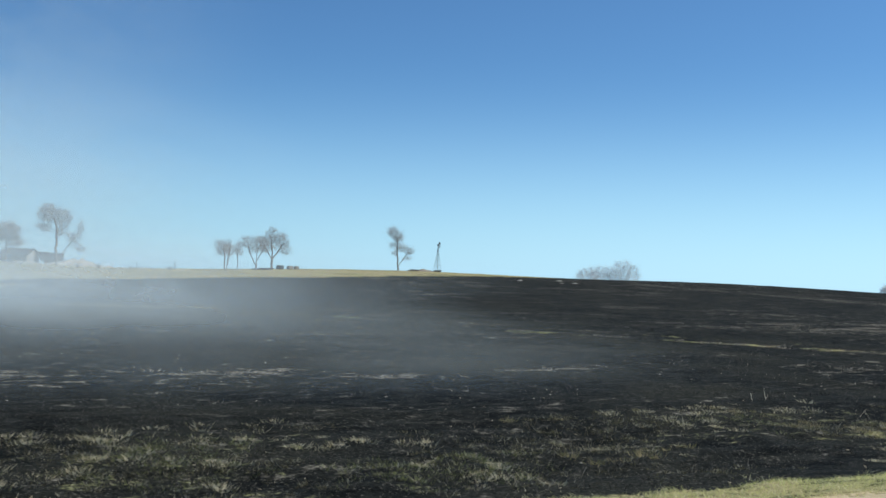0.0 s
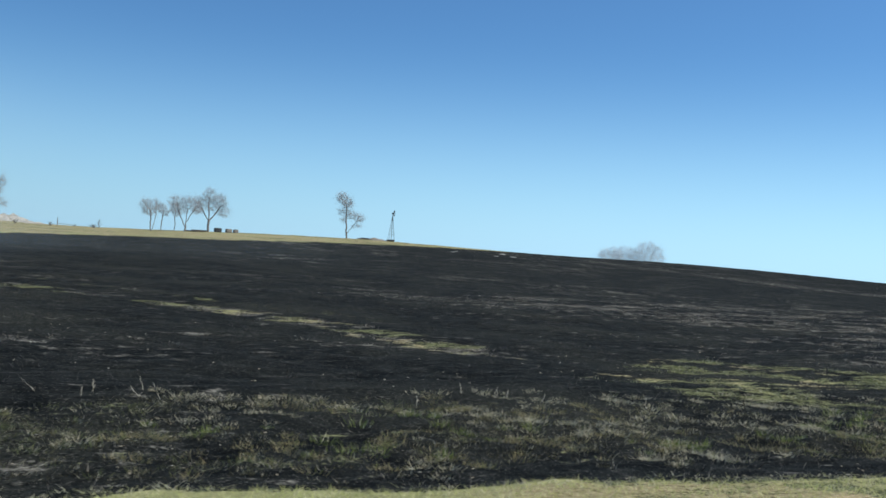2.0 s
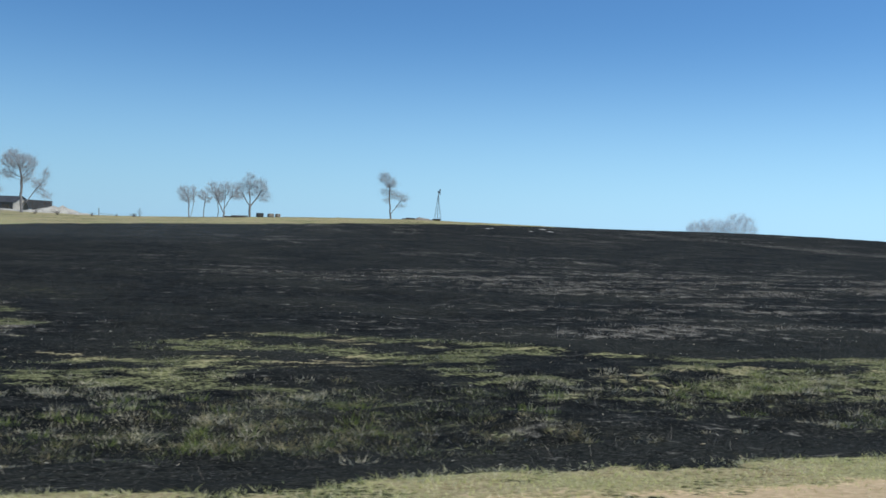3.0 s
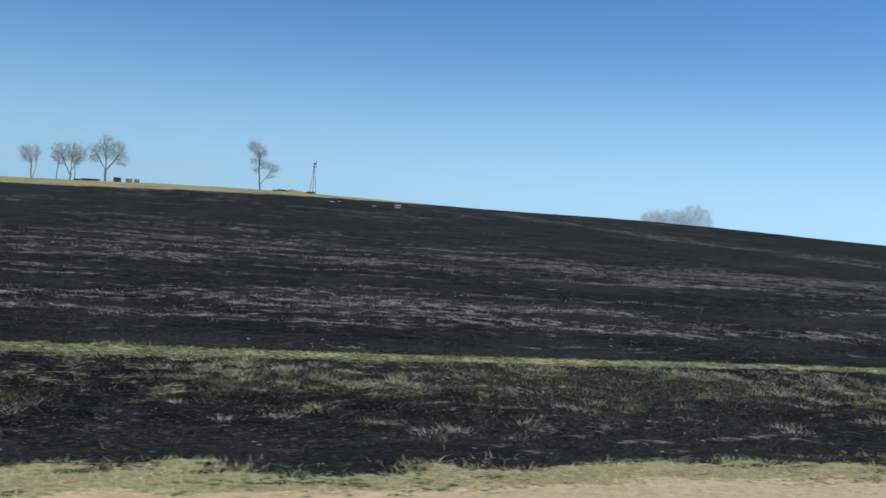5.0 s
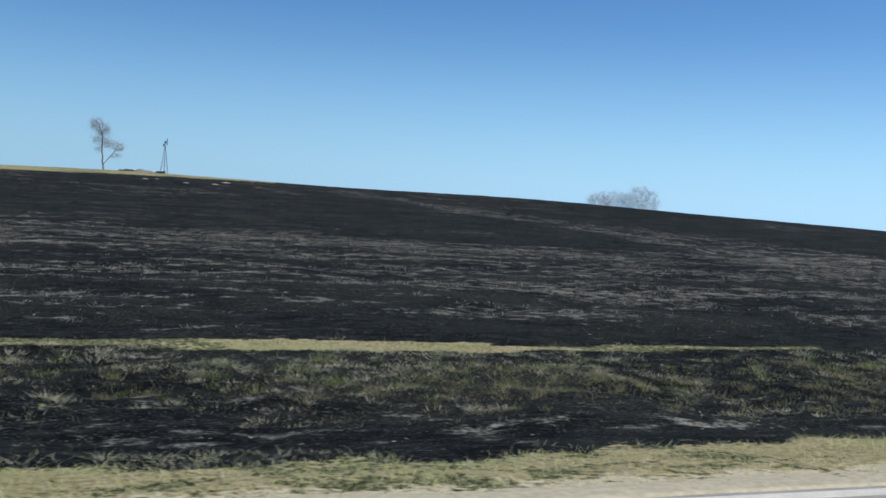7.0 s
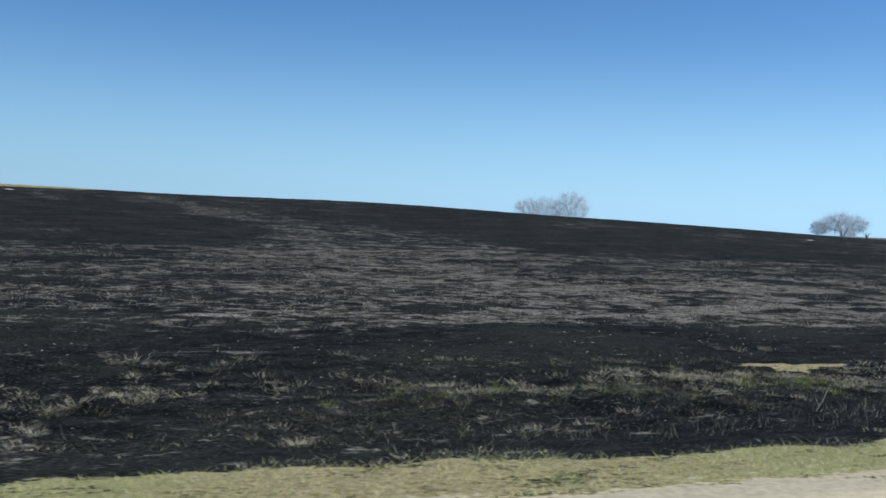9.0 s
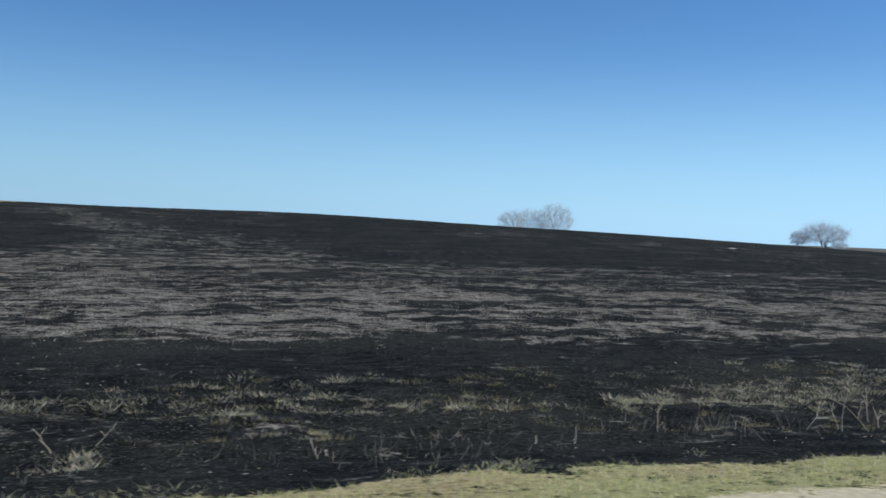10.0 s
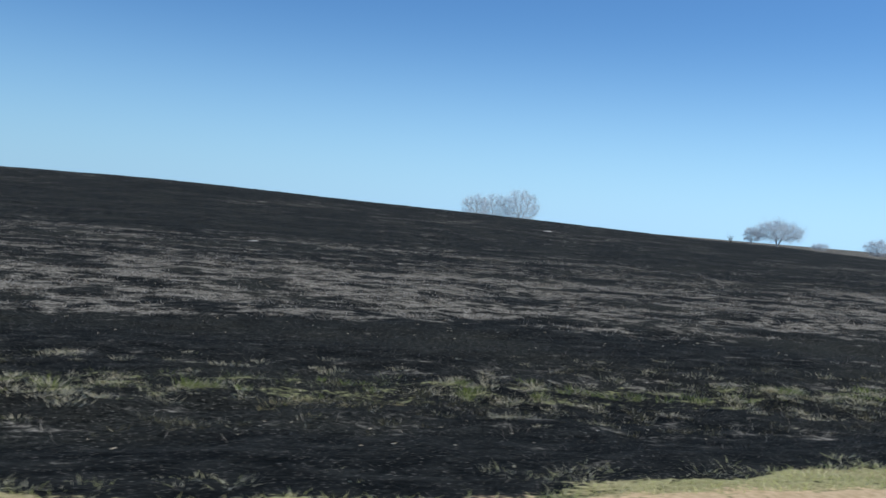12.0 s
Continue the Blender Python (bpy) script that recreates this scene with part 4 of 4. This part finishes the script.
def build_heap(name, x, y, long, deep, high, seed, mat, label, category, rough=0.35, group=""):
    """An uneven heap of loose material."""
    bm = bmesh.new()
    n, rings = 22, 7
    rows = []
    for i in range(rings + 1):
        t = i / rings
        row = []
        for k in range(n):
            a = k * math.tau / n
            wob = 1 + rough * (noise.noise(Vector((math.cos(a) * 1.3, math.sin(a) * 1.3, seed))) + 0.5 * noise.noise(Vector((math.cos(a) * 4, math.sin(a) * 4, seed + t * 3))))
            r = t * wob
            px, py = r * long / 2 * math.cos(a), r * deep / 2 * math.sin(a)
            hgt = high * (math.cos(min(t, 1) * math.pi) * 0.5 + 0.5) * (1 + rough * noise.noise(Vector((px * 0.9, py * 0.9, seed))))
            row.append(bm.verts.new((px, py, hgt + float(lie(x + px, y + py)) - float(lie(x, y)) - (0.12 if i == rings else 0))))
        rows.append(row)
    for i in range(rings):
        for k in range(n):
            bm.faces.new((rows[i][k], rows[i][(k + 1) % n], rows[i + 1][(k + 1) % n], rows[i + 1][k])) if i else None
    bm.faces.new(rows[1][::1])
    for v in rows[0]:
        bm.verts.remove(v)
    for f in bm.faces:
        f.smooth = True
    bmesh.ops.recalc_face_normals(bm, faces=bm.faces[:])
    data = bpy.data.meshes.new(name)
    bm.to_mesh(data)
    bm.free()
    data.materials.append(mat)
    ob = new(name, data)
    ob.location = (x, y, float(lie(x, y)))
    return tagged(ob, label, category, group)


HEAPS = "pale heaps in the farmyard"
build_heap("spoil_heap", 14.0, 190, 8.0, 3.5, 0.30, 1.3, M_SPOIL, "low pale spread of earth and rubble before the shed", "heap", 0.7, HEAPS)
build_heap("spoil_heap", 18.6, 187, 5.5, 3.0, 0.45, 4.1, M_SPOIL, "low pale heap of earth and rubble beside the trailer", "heap", 0.7, HEAPS)
build_heap("spoil_heap", 22.8, 190, 13.0, 5.5, 1.35, 7.7, M_SPOIL, "pale heap of earth and rubble in dry grass", "heap", 0.6, HEAPS)
build_heap("spoil_heap", 26.6, 186, 5.0, 3.0, 0.35, 8.9, M_SPOIL, "low pale heap of earth in dry grass", "heap", 0.7, HEAPS)
build_heap("grassy_mound", 90.2, 180.5, 5.2, 3.0, 0.5, 9.2, M_BALE_GREY, "low mound of dead grass beside the windmill", "mound")


def build_crate(x, y, w, d, h, mat, label, category, name, group=""):
    """A squarish load with straps and a softened outline."""
    thing = anchor(name, x, y, 8, label, category, group)
    bm = slab((w, d, h), (0, 0, h / 2), 0.10)
    bmesh.ops.subdivide_edges(bm, edges=bm.edges[:], cuts=2, use_grid_fill=True)
    for v in bm.verts:
        v.co += noise.noise_vector(v.co * 2.2 + Vector((x, 0, 0))) * 0.04
    part("body", bm, mat, thing)
    for k in (-0.25, 0.25):
        part("band", slab((0.05, d + 0.06, h + 0.02), (k * w, 0, h / 2 + 0.01), 0.01), M_DARKWOOD, thing)


build_crate(58.6, 179, 1.2, 1.1, 0.78, M_BALE_DARK, "square black water tank on the pasture", "tank", "water_tank")
build_crate(60.6, 179, 1.05, 1.0, 0.68, M_BALE_GREY, "weathered grey hay bale on the pasture", "hay bale", "hay_bale", "hay bales")
build_crate(61.9, 179, 0.8, 1.0, 0.62, M_BALE_GREY, "weathered grey hay bale on the pasture", "hay bale", "hay_bale", "hay bales")


def build_logs(x, y, long, count, seed, label):
    pile = anchor("log_pile", x, y, 0, label, "log pile")
    rng = random.Random(seed)
    for k in range(count):
        oy, oz = rng.uniform(-0.5, 0.5), 0.10 + 0.16 * (k % 3 == 2)
        ox, skew = rng.uniform(-0.3, 0.3) * long, rng.uniform(-0.35, 0.35)
        half = long * rng.uniform(0.25, 0.5)
        part("log", rod((ox - half, oy - skew, oz), (ox + half, oy + skew, oz + rng.uniform(-0.03, 0.1)), rng.uniform(0.08, 0.14), rng.uniform(0.05, 0.1), 8), M_DARKWOOD, pile)


build_logs(53.6, 174.0, 3.4, 7, 2, "low pile of dark logs under the trees")
build_logs(87.8, 180.4, 2.6, 5, 5, "dark fallen branches by the lone tree")
build_logs(93.2, 180.6, 2.0, 4, 6, "dark scrap timber at the windmill's foot")

pole = anchor("fence_post", 30.8, 172, 0, "thin weathered fence post with a fallen rail", "fence post")
part("post", rod((0, 0, -0.2), (0, 0, 1.4), 0.07, 0.06, 8), M_BOARD, pole)
part("rail", rod((0.1, 0, 0.42), (2.4, 0.3, 0.36), 0.035, 0.03), M_BOARD, pole)


def build_shrub(x, y, wide, high, stems, seed, label, mat=None, name="shrub", group="", thick=0.02, category="shrub", forks=3, root=0.06):
    """Leafless stems that rise from one root and fork."""
    rng = np.random.default_rng(seed)
    segs = []
    for _ in range(stems):
        a, lean = rng.uniform(0, math.tau), rng.uniform(0.1, 1.0)
        tip = np.array([math.cos(a) * lean * wide / 2, math.sin(a) * lean * wide / 2, high * rng.uniform(0.5, 1.0)])
        foot = np.array([rng.normal(0, wide * root), rng.normal(0, wide * root), -0.05])
        stem = curve(foot, tip, 0.06, thick, thick * 0.45, 4, rng, 0.02)
        segs += stem
        for _ in range(forks):
            q = stem[rng.integers(1, 4)]
            end = q[1] + (tip - foot) * rng.uniform(0.15, 0.4) + rng.normal(0, 0.13, 3) * high
            segs += curve(q[1], end, 0.05, thick * 0.5, thick * 0.25, 2, rng)
    ob = new(name, bulk_mesh(name, *tubes(segs, 5), mat or M_SHRUB, True))
    ob.location = (x, y, float(land(x, y)))
    return tagged(ob, label, category, group)


for sx, sy, w, h, n, sd in ((36.5, 172, 1.8, 0.6, 16, 1), (37.4, 172.4, 0.9, 1.3, 5, 2), (29.7, 171.6, 1.0, 0.55, 12, 3), (24.4, 170.6, 1.6, 0.7, 14, 4), (33.6, 174, 1.0, 0.5, 9, 5), (270.5, 160, 2.0, 1.6, 14, 6), (21.0, 170.2, 1.3, 0.6, 12, 7)):
    build_shrub(sx, sy, w, h, n, sd, "small dark leafless shrub in dry grass", group="small shrubs on the rise", thick=0.03)

# stalks that the fire left standing or fallen in the ditch
STALKS = [(129.5, 7.8, 0.7, 5), (130.2, 8.2, 0.45, 6), (131.0, 8.0, 0.5, 3), (131.0, 7.9, 0.35, 3), (131.7, 8.2, 0.45, 4), (132.5, 7.8, 0.5, 7), (132.8, 7.6, 0.55, 8), (133.0, 7.4, 0.45, 6), (133.9, 7.5, 0.4, 2), (129.1, 7.9, 0.4, 4),
          (20.8, 12.0, 0.6, 3), (26.6, 12.3, 0.5, 6), (20.3, 9.5, 0.3, 3), (30.5, 11.5, 0.55, 2), (33.6, 11.2, 0.5, 3), (31.8, 12.0, 0.4, 4), (31.7, 9.5, 0.35, 5), (16.6, 10.8, 0.3, 5), (21.2, 12.2, 0.5, 5), (26.0, 12.0, 0.5, 4),
          (27.3, 11.9, 0.55, 5), (30.9, 12.4, 0.6, 2), (32.1, 11.8, 0.3, 5), (119.2, 8.6, 0.24, 4), (121.4, 8.5, 0.24, 5), (116.9, 8.3, 0.2, 5), (127.3, 8.0, 0.26, 3), (93.6, 8.9, 0.16, 3), (123.6, 8.0, 0.2, 5), (125.4, 7.8, 0.22, 6), (135.5, 8.0, 0.35, 4), (16.4, 12.8, 0.6, 5)]
def stalk_mesh(name, segments, sides=5):
    """One unbroken tapering stalk along joined segments."""
    points = [q[0] for q in segments] + [segments[-1][1]]
    radii = [q[2] for q in segments] + [segments[-1][3]]
    verts = []
    for p, r in zip(points, radii):
        verts += [(p[0] + math.cos(k * math.tau / sides) * r, p[1] + math.sin(k * math.tau / sides) * r, p[2]) for k in range(sides)]
    loops, sizes = [], []
    for i in range(len(points) - 1):
        for k in range(sides):
            j = (k + 1) % sides
            loops += [i * sides + k, i * sides + j, (i + 1) * sides + j, (i + 1) * sides + k]
            sizes.append(4)
    loops += list(range(len(verts) - sides, len(verts)))
    sizes.append(sides)
    return bulk_mesh(name, verts, np.array(sizes), loops, M_STALK, True)


def build_weed(x, y, high, seed):
    """A thin straight stalk with sharply forking side stalks."""
    rng = np.random.default_rng(seed)
    tall = high * rng.uniform(0.6, 1.1)
    tip = np.array([rng.normal(0, 0.62) * tall, rng.normal(0, 0.2) * tall, tall])
    r = rng.uniform(0.0020, 0.0038)
    stem = curve((0, 0, -0.04), tip, 0.0, r, r * 0.55, 4, rng, 0.02)
    weed = new("dead_weed", stalk_mesh("dead_weed", stem))
    weed.location = (x, y, float(land(x, y)))
    for _ in range(rng.integers(0, 4)):
        q = stem[rng.integers(1, 4)][0]
        side = rng.choice([-1, 1])
        far = tall * rng.uniform(0.18, 0.5)
        tilt = rng.uniform(0.25, 0.9)
        end = q + np.array([side * math.sin(tilt) * far, rng.normal(0, 0.15) * far, math.cos(tilt) * far])
        twig = new("side_stalk", stalk_mesh("side_stalk", curve(q, end, 0.03, r * 0.7, r * 0.45, 2, rng, 0.03)))
        twig.parent = weed
    return tagged(weed, "bleached dead weed stalk standing in burnt grass", "weed", "dead weeds in the ditch")


SPREAD = random.Random(12)
for k, (sx, sy, h, n) in enumerate(STALKS):
    for j in range((n + 2) // 3):
        build_weed(sx + SPREAD.gauss(0, 0.24), sy + SPREAD.gauss(0, 0.14), h * SPREAD.uniform(0.5, 1.0) * (0.5 if sx < 40 else 1), 100 + k * 10 + j)
fallen = new("fallen_stalk", stalk_mesh("fallen_stalk", curve((129.75, 7.85, -0.27), (130.55, 8.0, -0.10), 0.01, 0.0034, 0.0024, 5, np.random.default_rng(8), 0.006)))
tagged(fallen, "long bleached stalk fallen across burnt weeds", "stalk")



def standing_stems(count):
    """Thin grey stems of dead weeds that stand in ragged rows near the verge."""
    x = RNG.uniform(X0, X1, count)
    y = RNG.normal(7.75, 0.42, count) + 0.25 * np.sin(x * 0.7)
    thick = 0.5 * band(x, 127, 141, 1.5) + 0.5 * band(x, 131.8, 134.6, 0.6) + 0.40 * band(x, 112, 128, 2) + 0.14
    keep = (RNG.random(count) < thick * bank(fbm(x, y, 1.4, 121), 0.40, 0.62)) & (y > 6.9)
    x, y = x[keep], y[keep]
    n = len(x)
    tall = RNG.uniform(0.07, 0.26, n) * (0.6 + 0.4 * band(x, 126, 141, 2))
    low = np.stack([x, y, land(x, y) - 0.02], 1)
    lean = np.stack([RNG.normal(0, 0.22, n) * tall, RNG.normal(0, 0.15, n) * tall, tall * 0.55], 1)
    mid = low + lean
    top = mid + lean * RNG.uniform(0.3, 0.9, (n, 1)) + RNG.normal(0, 0.10, (n, 3)) * tall[:, None]
    r = RNG.uniform(0.0014, 0.0030, n)
    segs = list(zip(low, mid, r, r * 0.8)) + list(zip(mid, top, r * 0.8, r * 0.4))
    data = bulk_mesh("standing_stems", *tubes(segs, 3), M_STEM)
    tagged(new("standing_stems", data), "thin grey dead weed stems standing near the verge", "dead grass", kind="stuff")


standing_stems(14000)
ROCKS = "pale rocks in the burn"
for k, (rx, ry, size) in enumerate(((89.3, 140.6, 0.8), (94.5, 135.5, 0.9), (98.5, 137.5, 0.9), (101.0, 146.0, 1.0), (154.8, 42.9, 0.4), (196.6, 96.2, 0.8), (91.0, 143.0, 0.5))):
    build_heap("rock", rx, ry, size * 1.5, size, size * 0.09, 20 + k, M_ROCK, "pale flat limestone rock on charred ground", "rock", 0.5, ROCKS)


# ---- loose bleached bits on the black ground ----
def litter(count, x0, x1, y0, y1):
    x, y = RNG.uniform(x0, x1, count), y0 + (y1 - y0) * RNG.random(count) ** 1.5
    keep = RNG.random(count) < 0.15 + 0.85 * bank(fbm(x, y, 3.0, 111), 0.45, 0.65)
    x, y = x[keep], y[keep]
    z = land(x, y)
    a, half = RNG.uniform(0, math.tau, len(x)), RNG.uniform(0.006, 0.020, len(x))
    d = np.stack([np.cos(a) * half, np.sin(a) * half, RNG.normal(0, 0.25, len(x)) * half], 1)
    c = np.stack([x, y, z + 0.025], 1)
    r = RNG.uniform(0.002, 0.005, len(x))
    data = bulk_mesh("dead_stems", *tubes(list(zip(c - d, c + d, r, r * 0.6)), 3), M_STALK)
    tagged(new("dead_stems", data), "bits of bleached dead stem on charred ground", "dead grass", kind="stuff")


litter(6000, X0, X1, 6.6, 24)


# ---- thin smoke drifting off the last embers ----
def build_smoke():
    """Soft shallow bowls of smoke, thickest in the middle, overlapping into one drifting bank."""
    g = Graph("thin_smoke")
    veil = g.noise(g.scaled(g.coords(), (0.5, 1.0, 1.0)), 0.22, 5, 0.6)
    density = g.math("MULTIPLY", g.attribute("veil_share"), g.step(veil, 0.08, 0.72))
    white = g.add("ShaderNodeBsdfDiffuse")
    white.inputs["Color"].default_value = (0.50, 0.575, 0.60, 1)
    glow = g.add("ShaderNodeBsdfTranslucent")
    glow.inputs["Color"].default_value = (0.41, 0.475, 0.50, 1)
    both = g.add("ShaderNodeAddShader")
    g.link(white.outputs[0], both.inputs[0])
    g.link(glow.outputs[0], both.inputs[1])
    clear = g.add("ShaderNodeBsdfTransparent")
    mix = g.add("ShaderNodeMixShader")
    g.link(density, mix.inputs[0])
    g.link(clear.outputs[0], mix.inputs[1])
    g.link(both.outputs[0], mix.inputs[2])
    g.link(mix.outputs[0], g.out.inputs[0])
    rng = np.random.default_rng(77)
    # centre x, y, height of the centre, half width, half height, density
    # puffs at y 14 and 70 partly stand in for window glare
    puffs = [(1, 58, 5.5, 23, 12.0, 0.30), (-5, 55, 12.0, 24, 23.0, 0.36), (2, 53, 2.4, 20, 5.0, 0.34),
             (1, 45, 1.2, 22, 3.6, 0.50), (2, 36, 0.8, 20, 2.8, 0.52), (3, 25, 0.5, 17, 2.3, 0.46), (14, 70, 1.0, 38, 5.0, 0.07),
             (6, 14, 0.3, 9, 1.5, 0.30), (-2, 100, 4.0, 30, 12.0, 0.34)]
    verts, sizes, loops, dense = [], [], [], []
    rings, around = 16, 40
    for px, py, pz, rx, rz, most in puffs:
        start, tilt = len(verts), rng.uniform(-0.35, 0.35)
        base = max(float(lie(px, py)), -0.4)
        for i in range(rings + 1):
            t = i / rings
            for k in range(around):
                a = k * math.tau / around
                wob = 1 + 0.22 * math.sin(2 * a + px) + 0.12 * math.sin(3 * a + py)
                ox, oz = math.cos(a) * rx * t * wob, math.sin(a) * rz * t * wob
                verts.append((px + ox, py + ox * tilt + 1.2 * t * t, base + pz + oz))
                over = base + pz + oz - float(lie(px + ox, py + ox * tilt + 1.2 * t * t))
                dense.append(most * (1 - t * t) ** 2 * float(bank(over, -0.1, 1.0)))
        for i in range(rings):
            for k in range(around):
                j = (k + 1) % around
                loops += [start + i * around + k, start + i * around + j, start + (i + 1) * around + j, start + (i + 1) * around + k]
                sizes.append(4)
    data = bulk_mesh("smoke", verts, np.array(sizes), loops, g.mat, True)
    data.attributes.new("veil_share", "FLOAT", "POINT").data.foreach_set("value", np.array(dense, np.float32))
    tagged(new("smoke", data), "thin pale smoke drifting over burnt ground", "smoke", kind="stuff")


build_smoke()
